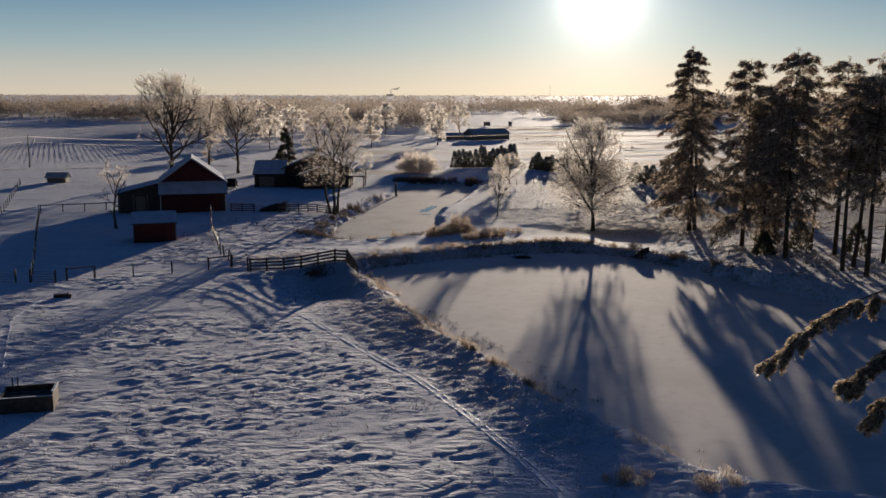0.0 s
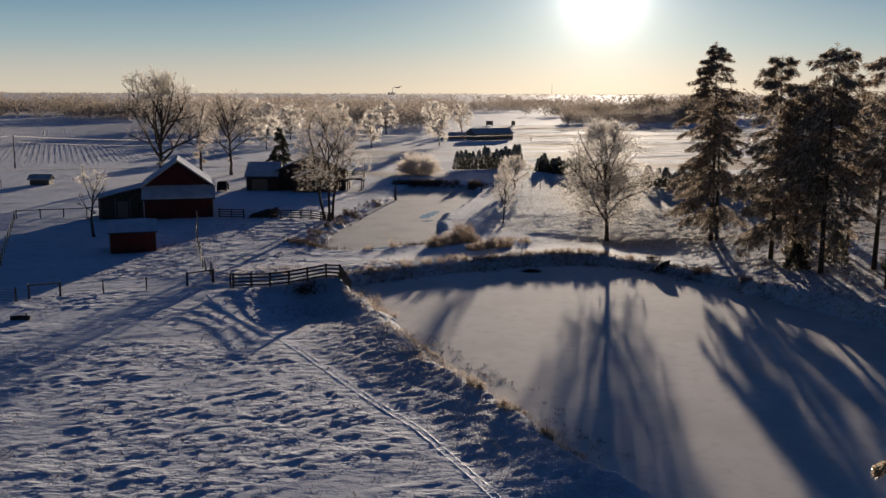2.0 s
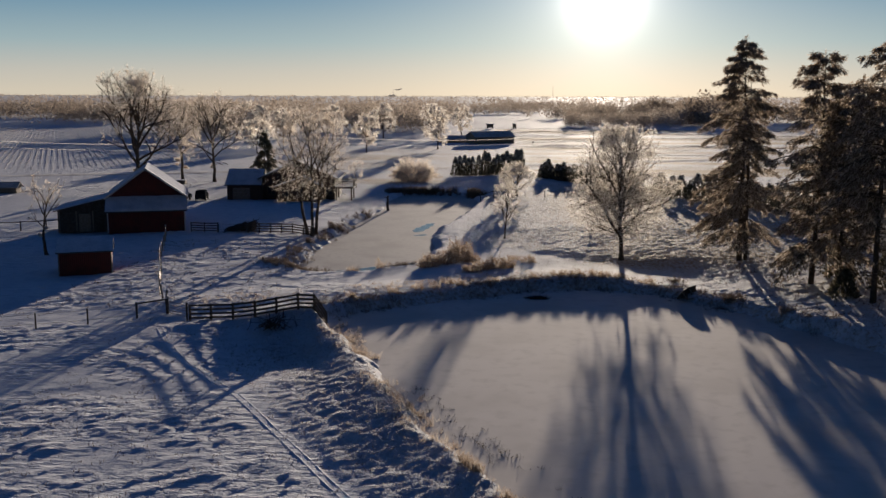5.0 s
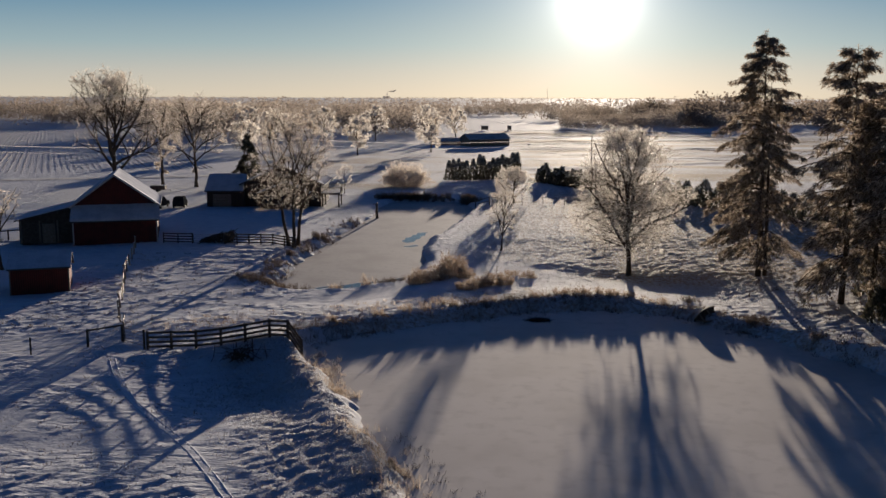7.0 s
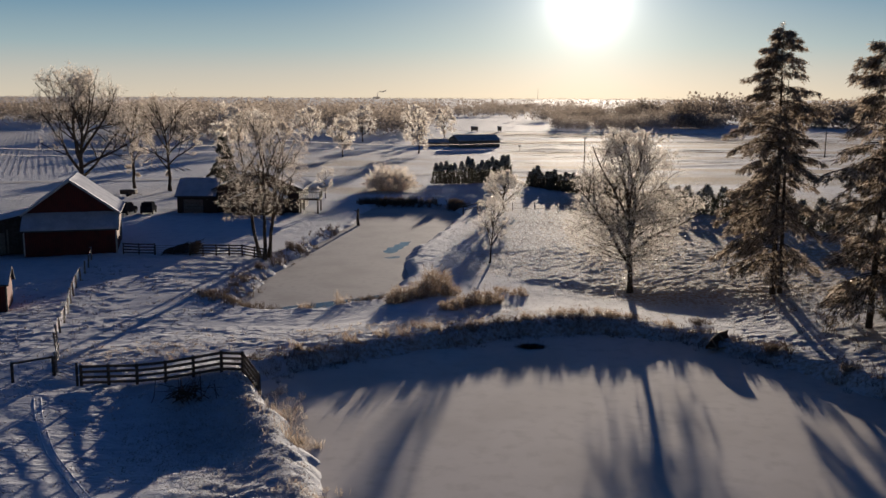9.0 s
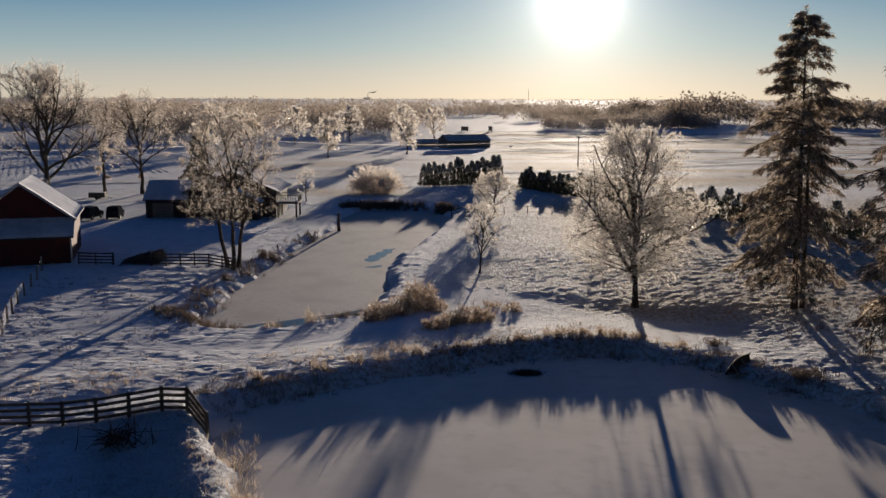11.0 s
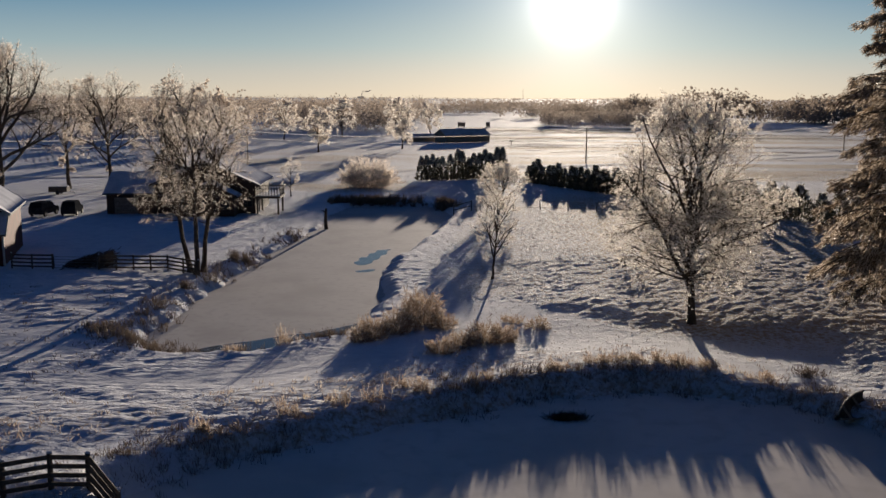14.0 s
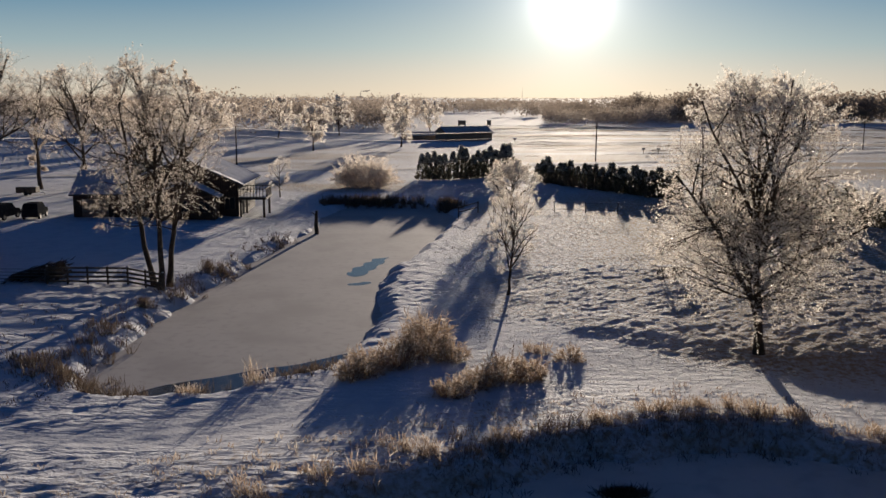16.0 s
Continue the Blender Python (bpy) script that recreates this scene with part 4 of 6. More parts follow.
for i, (x, y, h, c, r) in enumerate(GROVE):
    if i == 0:
        pine("pine_tree", x, y, h, c, r, 100, "tall pine with twin stems and boughs down to its foot", group="pines by the pond", twin=0.75, lean=-0.2, shape=0.5, low=1.0, tuft=11, needle=(0.40, 0.052))
    else:
        pine("pine_tree", x, y, h, c, r + 0.7, 100 + i, "tall dark pine with icy drooping boughs and bare lower stem", group="pines by the pond", dead=12, tuft=6 if i < 10 else 2, needle=(0.44, 0.066) if i < 10 else (0.65, 0.14), shape=0.36, sparse=0.1 if i < 6 else 0.35)
pine("spruce_tree", -41.3, 214, 11.2, 0.8, 3.4, 140, "dark spruce behind the farmhouse", category="spruce tree", shape=0.8, low=1.0, sparse=0.0, mat=CEDAR, tuft=5, needle=(0.5, 0.1))
pine("iced_tree", 18.3, 42.0, 14.5, 9.0, 2.2, 147, "conifer with ice-coated drooping boughs by the pond", mat=NEEDLE_ICE, category="conifer", sparse=0.5, needle=(0.17, 0.045), tuft=11, boughs=((12.5, 3.2, 6.9, -2.9), (10.6, 3.3, 4.6, -2.0), (9.2, 3.3, 3.7, -1.9)))

hedge_rng = np.random.default_rng(77)


def hedge_row(a, b, n, h, r, label, group, tips):
    kinds = [cone_evergreen("cedar", h, r, 300 + k + int(h * 10), 650, label, "cedar", group, tips) for k in range(3)]
    for i in range(n):
        t = (i + 0.5) / n
        x, y = a[0] + (b[0] - a[0]) * t + hedge_rng.normal() * 0.2, a[1] + (b[1] - a[1]) * t + hedge_rng.normal() * 0.2
        s = hedge_rng.uniform(0.85, 1.12)
        m = pose(x, y, g(x, y), 0, 0, hedge_rng.uniform(0, 360)) @ Matrix.Diagonal((s, s, s * hedge_rng.uniform(0.9, 1.1), 1))
        if i < 3:
            kinds[i].matrix_world = m
        else:
            o = copy_thing(kinds[i % 3], m)
            o.matrix_world = m


hedge_row((-5.9, 251), (10.5, 256), 15, 5.0, 1.25, "dark conical cedar in a clipped-looking row, frost on its tip", "tall cedar hedge", 0.5)
hedge_row((14.0, 246), (29.5, 211), 24, 3.5, 1.15, "dark green cedar in a long hedge", "low cedar hedge", 0.16)
hedge_row((32.0, 201), (50, 168), 15, 3.9, 1.75, "dark evergreen with light frost, standing in a loose row", "loose evergreens", 0.25)

for i, (x, y, h, r) in enumerate([(33.5, 117, 2.6, 1.3), (39, 121, 3.6, 1.5), (44, 117, 3.6, 1.5), (47, 106, 4, 1.6), (36.5, 126, 4.5, 1.6)]):
    o = cone_evergreen("young_evergreen", h, r, 600 + i, 700, "young dark evergreen growing under the pines", "evergreen", "young evergreens")
    o.matrix_world = pose(x, y, g(x, y), 0, 0, i * 50)

# ---- buildings ----


def snow_slab(parent, a, b, y0, y1, thick, name="roof_snow"):
    """Snow lying on a roof slope that runs from (x, z) a up to b."""
    rng = np.random.default_rng(int(abs(a[0] * 13 + b[1] * 7)))
    (ax, az), (bx, bz) = a, b
    nu, nv = 9, 13
    v, f = [], []
    for top in (0, 1):
        for i in range(nu):
            for j in range(nv):
                t, s = i / (nu - 1), j / (nv - 1)
                edge = min(1, 6 * min(t, 1 - t, s, 1 - s) + 0.35)
                h = top * (thick * edge + rng.normal() * 0.015)
                v.append((ax + (bx - ax) * t, y0 + (y1 - y0) * s, az + (bz - az) * t + 0.006 + h))
    n = nu * nv
    for i in range(nu - 1):
        for j in range(nv - 1):
            q = [i * nv + j, i * nv + j + 1, (i + 1) * nv + j + 1, (i + 1) * nv + j]
            f += [tuple(q), tuple(k + n for k in reversed(q))]
    rim = [j for j in range(nv)] + [i * nv + nv - 1 for i in range(1, nu)] + [(nu - 1) * nv + j for j in range(nv - 2, -1, -1)] + [i * nv for i in range(nu - 2, 0, -1)]
    f += [(p, q, q + n, p + n) for p, q in zip(rim, rim[1:] + rim[:1])]
    return mesh_object(name, v, f, ROOF_SNOW, parent, "", True)


def window(parent, x0, x1, y, z0, z1, mat=BOARD):
    w = thing("window", 0, 0, 0)
    w.parent = parent
    fr = Shape()
    t = 0.09
    for a, b, c, d in ((x0 - t, x1 + t, z0 - t, z0), (x0 - t, x1 + t, z1, z1 + t), (x0 - t, x0, z0, z1), (x1, x1 + t, z0, z1)):
        fr.box(a, b, y - 0.06, y + 0.02, c, d)
    fr.box((x0 + x1) / 2 - 0.03, (x0 + x1) / 2 + 0.03, y - 0.05, y + 0.02, z0, z1)
    fr.make("frame", mat, w)
    Shape().box(x0, x1, y - 0.03, y - 0.015, z0, z1).make("pane", GLASS, w)


def barn():
    ang = 17.0
    e = thing("barn", -49.6, 155.3, g(-45, 160) - 0.05, ang, "red wooden barn with snowy gable roof and lean-to wing", "barn")
    # front pent bay, main block behind it, wing to one side
    Shape().prism([(0, 0), (10, 0), (10, 2.9), (0, 2.9)], 0, 2.2).make("front_bay", RED, e)
    body = [(0, 0), (10, 0), (10, 4.7), (5, 8.3), (0, 4.7)]
    Shape().prism(body, 2.2, 12.5).make("body", RED, e)
    pent = Shape()
    pent.add([(-0.35, -0.45, 2.85), (10.35, -0.45, 2.85), (10.35, 2.2, 4.55), (-0.35, 2.2, 4.55), (-0.35, -0.45, 3.0), (10.35, -0.45, 3.0), (10.35, 2.2, 4.7), (-0.35, 2.2, 4.7)], [(3, 2, 1, 0), (4, 5, 6, 7), (0, 1, 5, 4), (1, 2, 6, 5), (2, 3, 7, 6), (3, 0, 4, 7)])
    pent.make("pent_roof", SHINGLE, e)
    v, f = [], []
    rng = np.random.default_rng(5)
    for top in (0, 1):
        for i in range(15):
            for j in range(7):
                t, s = i / 14, j / 6
                v.append((-0.3 + 10.6 * t, -0.42 + 2.6 * s, 3.006 + 1.68 * s + top * (0.12 + rng.normal() * 0.015) * min(1, 0.4 + 5 * min(t, 1 - t, s + 0.1))))
    for i in range(14):
        for j in range(6):
            q = [i * 7 + j, (i + 1) * 7 + j, (i + 1) * 7 + j + 1, i * 7 + j + 1]
            f += [tuple(k + 105 for k in q)]
    f += [(i * 7, (i + 1) * 7, (i + 1) * 7 + 105, i * 7 + 105) for i in range(14)]
    mesh_object("roof_snow", v, f, ROOF_SNOW, e, "", True)
    for sx, name in ((1, "roof"), (-1, "roof")):
        edge, ridge = (5 + sx * 5.5, 4.45), (5.0, 8.45)
        Shape().prism([edge, ridge, (ridge[0], ridge[1] + 0.16), (edge[0], edge[1] + 0.16)][:: sx], 1.75, 12.9).make(name, SHINGLE, e)
        snow_slab(e, (edge[0], edge[1] + 0.16), (ridge[0], ridge[1] + 0.16), 1.75, 12.9, 0.14)
    for x in (0, 10):
        Shape().box(x - 0.08, x + 0.08, -0.05, 0.08, 0.1, 2.85).make("corner_board", TRIM, e)
    for sx in (-1, 1):
        Shape().beam((5 + sx * 5.5, 1.72, 4.5), (5, 1.72, 8.5), 0.06, 0.2).make("rake_board", TRIM, e)
    for x0 in (1.4, 6.0):
        d = Shape().box(x0, x0 + 2.4, -0.07, -0.01, 0.1, 2.5)
        d.beam((x0, -0.09, 0.2), (x0 + 2.4, -0.09, 2.4), 0.03, 0.14)
        d.make("barn_door", RED, e)
    # wing: open-fronted lean-to along the side, its roof falling away from the barn
    Shape().prism([(-6.6, 0), (-0.02, 0), (-0.02, 4.5), (-6.6, 2.95)], 2.6, 9.5).make("wing", BOARD, e, "dark weathered lean-to wing")
    Shape().prism([(-7.1, 2.9), (-0.03, 4.56), (-0.03, 4.68), (-7.1, 3.02)], 2.0, 10.0).make("wing_roof", SHINGLE, e)
    snow_slab(e, (-7.1, 3.02), (-0.03, 4.68), 2.0, 10.0, 0.14)
    for x in (-6.4, -4.2, -2.1):
        Shape().box(x - 0.09, x + 0.09, 2.5, 2.597, 0, 2.9).make("wing_post", GREYWOOD, e)
    Shape().box(-3.9, -2.4, 2.52, 2.596, 0, 2.5).make("wing_door", GREYWOOD, e)
    return e


def shed():
    ang = math.degrees(math.atan2(1.8, 5.0))
    e = thing("shed", -43.6, 126.6, g(-41, 128) - 0.05, ang, "small red wooden shed with snowy sloping roof", "shed")
    W, D = 5.2, 4.6
    v = [(0, 0, 0), (W, 0, 0), (W, D, 0), (0, D, 0), (0, 0, 2.5), (W, 0, 2.5), (W, D, 2.2), (0, D, 2.2), (0, 3.0, 3.5), (W, 3.0, 3.5)]
    Shape().add(v, [(0, 1, 5, 4), (1, 2, 6, 9, 5), (2, 3, 7, 6), (3, 0, 4, 8, 7), (4, 5, 9, 8), (8, 9, 6, 7), (3, 2, 1, 0)]).make("body", RED, e)
    for y0, z0, y1, z1 in ((-0.3, 2.42, 3.0, 3.56), (4.9, 2.05, 3.0, 3.56)):
        q = [(-0.25, y0, z0), (W + 0.25, y0, z0), (W + 0.25, y1, z1), (-0.25, y1, z1)]
        s = Shape().add(q + [(a, b, c + 0.1) for a, b, c in q], [(3, 2, 1, 0), (4, 5, 6, 7), (0, 1, 5, 4), (1, 2, 6, 5), (2, 3, 7, 6), (3, 0, 4, 7)])
        s.make("roof", SHINGLE, e)
        rng = np.random.default_rng(3)
        v, f = [], []
        for i in range(11):
            for j in range(7):
                t, k = i / 10, j / 6
                v.append((-0.24 + (W + 0.48) * t, y0 + (y1 - y0) * k, z0 + (z1 - z0) * k + 0.106 + 0.1 * min(1, 0.2 + 5 * min(t, 1 - t, k + 0.05)) + rng.normal() * 0.01))
        for i in range(10):
            for j in range(6):
                f.append((i * 7 + j, (i + 1) * 7 + j, (i + 1) * 7 + j + 1, i * 7 + j + 1))
        mesh_object("roof_snow", v, f, ROOF_SNOW, e, "", True)
    for x in (0, W):
        Shape().box(x - 0.06, x + 0.06, -0.04, 0.08, 0, 2.45).make("corner_board", GREYWOOD, e)
    d = Shape().box(1.9, 3.2, -0.06, -0.01, 0.05, 2.05)
    d.beam((1.95, -0.08, 0.2), (3.15, -0.08, 1.9), 0.03, 0.12)
    d.make("door", RED, e)


def farmhouse():
    z = g(-35, 197) - 0.05
    e = thing("farmhouse", -38.0, 195.8, z, 2, "low brown farmhouse with snowy gable roofs and raised deck", "house")
    Shape().prism([(0, 0), (12.8, 0), (12.8, 3.9), (6.4, 6.7), (0, 3.9)], 0.6, 12).make("wall", BROWN, e)
    for sx in (1, -1):
        a, b = (6.4 + sx * 7.1, 3.65), (6.4, 6.8)
        Shape().prism([a, b, (b[0], b[1] + 0.18), (a[0], a[1] + 0.18)][:: sx], 0.0, 12.5).make("roof", SHINGLE, e)
        snow_slab(e, (a[0], a[1] + 0.18), (b[0], b[1] + 0.18), 0.0, 12.5, 0.16)
    # porch gable in front
    Shape().prism([(3.2, 0), (10.6, 0), (10.6, 2.7), (7.6, 4.2), (3.2, 2.7)], -2.4, 0.6).make("porch", BROWN, e)
    for a, b, k in (((11.2, 2.5), (7.6, 4.3), 1), ((2.7, 2.5), (7.6, 4.3), -1)):
        Shape().prism([a, b, (b[0], b[1] + 0.14), (a[0], a[1] + 0.14)][:: k], -2.9, 0.0).make("porch_roof", SHINGLE, e)
        snow_slab(e, (a[0], a[1] + 0.14), (b[0], b[1] + 0.14), -2.9, -0.02, 0.12)
    for x in (4.0, 6.6, 8.9):
        window(e, x, x + 1.1, -2.4, 1.0, 2.2)
    window(e, 1.0, 2.2, 0.6, 1.0, 2.3)
    window(e, 11.2, 12.3, 0.6, 1.0, 2.3)
    Shape().box(5.6, 6.2, 5.5, 6.1, 5.8, 7.9, 0.04).make("chimney", BROWN, e)
    # garage wing, ridge across
    gw = thing("garage", -44.0, 195.3, z, 2, "low brown garage wing with snow-covered roof beside the farmhouse", "garage")
    W, D = 6.2, 7.0
    v = [(0, 0, 0), (W, 0, 0), (W, D, 0), (0, D, 0), (0, 0, 2.8), (W, 0, 2.8), (W, D, 2.8), (0, D, 2.8), (0, D / 2, 5.0), (W, D / 2, 5.0)]
    Shape().add(v, [(0, 1, 5, 4), (1, 2, 6, 9, 5), (2, 3, 7, 6), (3, 0, 4, 8, 7), (4, 5, 9, 8), (8, 9, 6, 7), (3, 2, 1, 0)]).make("wall", BROWN, gw)
    for y0, y1 in ((-0.4, D / 2), (D + 0.4, D / 2)):
        q = [(-0.35, y0, 2.6), (W - 0.1, y0, 2.6), (W - 0.1, y1, 5.06), (-0.35, y1, 5.06)]
        Shape().add(q + [(a, b, c + 0.14) for a, b, c in q], [(3, 2, 1, 0), (4, 5, 6, 7), (0, 1, 5, 4), (1, 2, 6, 5), (2, 3, 7, 6), (3, 0, 4, 7)]).make("roof", SHINGLE, gw)
        rng = np.random.default_rng(9)
        v = [(-0.34 + (W + 0.2) * i / 10, y0 + (y1 - y0) * j / 6, 2.6 + 2.46 * j / 6 + 0.15 + 0.14 * min(1, 0.15 + 5 * min(i / 10, 1 - i / 10, j / 6 + 0.05)) + rng.normal() * 0.012) for i in range(11) for j in range(7)]
        mesh_object("roof_snow", v, [(i * 7 + j, (i + 1) * 7 + j, (i + 1) * 7 + j + 1, i * 7 + j + 1) for i in range(10) for j in range(6)], ROOF_SNOW, gw, "", True)
    d = Shape()
    for k in range(4):
        d.box(1.0, 4.0, -0.05, -0.01, 0.05 + k * 0.55, 0.57 + k * 0.55)
    d.make("garage_door", GREYWOOD, gw)
    # deck on posts
    dk = thing("deck", -25.3, 196.6, g(-24, 198) - 0.05, 2, "raised dark wooden deck with railing beside the house", "deck")
    for x in (0.3, 3.0):
        for y in (0.3, 4.4):
            Shape().box(x - 0.12, x + 0.12, y - 0.12, y + 0.12, 0, 2.1).make("post", BOARD, dk)
    Shape().box(0, 3.3, 0, 4.8, 2.1, 2.35).make("floor", BOARD, dk)
    for a, b in (((0, 0.05), (3.3, 0.05)), ((3.25, 0), (3.25, 4.8)), ((0, 4.75), (3.3, 4.75))):
        r = Shape().beam((*a, 3.35), (*b, 3.35), 0.1, 0.08)
        for k in range(1, 9):
            t = k / 9
            x, y = a[0] + (b[0] - a[0]) * t, a[1] + (b[1] - a[1]) * t
            r.box(x - 0.03, x + 0.03, y - 0.03, y + 0.03, 2.35, 3.33)
        r.make("railing", BOARD, dk)
    Shape().box(0.1, 3.2, 0.15, 4.7, 2.354, 2.46, 0.04).make("snow_cover", SNOW, dk)


barn()
shed()
farmhouse()


# thin snow on the field barns, made paler to stand in for haze
ROOF_THIN_HAZE = material("hazy_thin_roof_snow", (0.50, 0.48, 0.47), 0.8, spots=(0.34, 0.32, 0.31), scale=0.5, bump=0.02, spec=0.1)


def long_barn(x, y, w, d, h, rz, label, mat=GREYWOOD):
    e = thing("field_barn", x, y, g(x, y) - 0.1, rz, label, "barn")
    Shape().add([(0, 0, 0), (w, 0, 0), (w, d, 0), (0, d, 0), (0, 0, h * 0.6), (w, 0, h * 0.6), (w, d, h * 0.6), (0, d, h * 0.6), (0, d / 2, h), (w, d / 2, h)], [(0, 1, 5, 4), (1, 2, 6, 9, 5), (2, 3, 7, 6), (3, 0, 4, 8, 7), (3, 2, 1, 0), (4, 5, 9, 8), (8, 9, 6, 7)]).make("wall", mat, e)
    for y0, y1 in ((-0.4, d / 2), (d + 0.4, d / 2)):
        q = [(-0.4, y0, h * 0.6 - 0.1), (w + 0.4, y0, h * 0.6 - 0.1), (w + 0.4, y1, h + 0.06), (-0.4, y1, h + 0.06)]
        Shape().add(q + [(a, b, c + 0.15) for a, b, c in q], [(3, 2, 1, 0), (4, 5, 6, 7), (0, 1, 5, 4), (1, 2, 6, 5), (2, 3, 7, 6), (3, 0, 4, 7)]).make("roof", ROOF_THIN_HAZE, e)
    Shape().box(w * 0.4, w * 0.6, -0.08, -0.01, 0.1, h * 0.5).make("door", GREYWOOD, e)


long_barn(-1.2, 396, 16.5, 9, 4.6, 25, "long dark low barn standing alone in the fields")
long_barn(-14, 405, 10, 7, 2.6, 20, "low dark outbuilding beside the long barn")
long_barn(-90.6, 205.3, 3.9, 2.2, 2.0, 3, "small grey shelter hut in the snowy paddock", GREYWOOD)

# ---- fences ----


def post_at(parent, x, y, z0, h, r=0.09, mat=BOARD, lean=(0, 0), cap=True):
    s = Shape().tube([(x, y, z0 - 0.25), (x + lean[0] * 0.5, y + lean[1] * 0.5, z0 + h * 0.5), (x + lean[0], y + lean[1], z0 + h)], [r, r, r * 0.92], 8)
    o = s.make("post", mat, parent)
    if cap:
        c = Shape().tube([(x + lean[0], y + lean[1], z0 + h + 0.002), (x + lean[0], y + lean[1], z0 + h + 0.05), (x + lean[0], y + lean[1], z0 + h + 0.08)], [r * 1.05, r * 0.95, r * 0.4], 8)
        c.make("snow_cap", SNOW, o)
    return o


def fence(name, pts, label, rails=4, h=1.35, r=0.09, mat=BOARD, rail=(0.045, 0.15), jitter=0.0, seed=1, group="", wires=0, spans=None, low=0.25):
    """A fence of posts and rails along the given places."""
    rng = np.random.default_rng(seed)
    x0, y0 = pts[0]
    z0 = g(x0, y0)
    e = thing(name, x0, y0, z0, 0, label, "fence", group)
    loc = [(x - x0, y - y0, g(x, y) - z0, (rng.normal() * jitter, rng.normal() * jitter)) for x, y in pts]
    for x, y, z, ln in loc:
        post_at(e, x, y, z, h + 0.06 + rng.normal() * jitter * 0.4, r, mat, ln)
    for i, ((ax, ay, az, al), (bx, by, bz, bl)) in enumerate(zip(loc[:-1], loc[1:])):
        if spans and i not in spans:
            continue
        d = Vector((bx - ax, by - ay, 0)).normalized()
        off = Vector((d.y, -d.x, 0)) * (r + rail[0] / 2)
        for k in range(rails):
            zz = low + (h - low - 0.05) * (k / max(1, rails - 1)) if rails > 1 else h - 0.06
            f = zz / h
            Shape().beam(Vector((ax + al[0] * f, ay + al[1] * f, az + zz)) + off, Vector((bx + bl[0] * f, by + bl[1] * f, bz + zz + rng.normal() * 0.012)) + off, *rail).make("rail", mat, e)
    for k in range(wires):
        zz = h * (0.3 + 0.65 * k / max(1, wires - 1))
        Shape().tube([(x + l[0], y + l[1], z + zz) for x, y, z, l in loc], [0.012] * len(loc), 4).make("wire", WIRE, e)
    return e


def stretch(a, b, n):
    return [(a[0] + (b[0] - a[0]) * i / n, a[1] + (b[1] - a[1]) * i / n) for i in range(n + 1)]


fence("board_fence", [(-24.2, 108.2), (-22.4, 108.2), (-20.5, 108.1), (-18.6, 108.0), (-16.75, 107.9), (-14.9, 107.8), (-13.6, 108.1), (-12.65, 108.4)], "dark weathered four-board fence along the field edge", r=0.11, rail=(0.05, 0.17))
fence("rail_fence", [(-26.7, 109.8), (-28.9, 108.6)], "short dark fence with a single top rail", rails=1, h=1.3, r=0.1, rail=(0.07, 0.12))
fence("rail_fence", [(-39.2, 102.9), (-41.7, 101.9)], "short dark fence with a single top rail", rails=1, h=1.3, r=0.1, rail=(0.07, 0.12))
fence("wire_fence", [(-28.9, 108.6), (-32.2, 106.3), (-35.7, 104.4), (-39.2, 102.9)], "wire fence on thin wooden posts", rails=0, h=1.25, r=0.07, wires=2)
fence("wire_fence", stretch((-26.8, 110.5), (-30.2, 118.5), 3) + stretch((-31.2, 121.5), (-36.7, 138.2), 5) + stretch((-37.6, 141.5), (-41.0, 153), 3), "leaning wire fence with snow-topped posts", rails=0, h=1.3, r=0.09, mat=GREYWOOD, wires=4, jitter=0.1, seed=4)
fence("wire_fence", stretch((-45.2, 101.6), (-69.2, 155.3), 13), "wire fence on dark posts round the paddock", rails=0, h=1.3, r=0.08, wires=3, jitter=0.06, seed=5)
fence("rail_fence", stretch((-69.2, 155.8), (-57.5, 162), 4), "dark paddock fence with a top rail", rails=1, h=1.3, r=0.09, rail=(0.06, 0.12))
fence("wire_fence", stretch((-73, 150), (-94, 200.5), 12), "wire fence on dark posts beside the lane", rails=0, h=1.3, r=0.08, wires=3, jitter=0.05, seed=6)
fence("board_fence", stretch((-38.9, 157.2), (-35.2, 157.0), 2), "dark board fence beside the barn", h=1.3, r=0.08)
fence("board_fence", stretch((-31.0, 156.8), (-25.0, 157.0), 4) + [(-23.4, 156.2), (-21.8, 155.2)], "dark board fence running to the pond tree", h=1.3, r=0.08)
fence("wire_fence", stretch((5.0, 201.5), (22.0, 193.0), 5), "thin wire fence on short posts across the lawn", rails=0, h=1.2, r=0.05, wires=2, jitter=0.05, seed=8)
fence("gate_frame", [(0.5, 202.7), (2.9, 203.4)], "small dark wooden gate frame by the far pond", rails=2, h=1.35, r=0.08, rail=(0.06, 0.1), low=0.7)


def bar_gate(a, b, label, h=1.15):
    x0, y0 = a
    z = g((a[0] + b[0]) / 2, (a[1] + b[1]) / 2)
    w, ang = math.hypot(b[0] - a[0], b[1] - a[1]), math.degrees(math.atan2(b[1] - a[1], b[0] - a[0]))
    e = thing("metal_gate", x0, y0, z + 0.05, ang, label, "gate")
    for x in (0.05, w - 0.05):
        Shape().tube([(x, 0, 0.1), (x, 0, h)], [0.03, 0.03], 6).make("upright", METAL, e)
    for k in range(5):
        Shape().tube([(0.05, 0, 0.12 + k * (h - 0.16) / 4), (w - 0.05, 0, 0.12 + k * (h - 0.16) / 4)], [0.022, 0.022], 6).make("bar", METAL, e)
    for k in (0.0, 1.0):
        Shape().box(-0.12 + k * (w + 0.12), 0.0 + k * (w + 0.12), -0.06, 0.06, -0.4, h + 0.2).make("gate_post", BOARD, e)


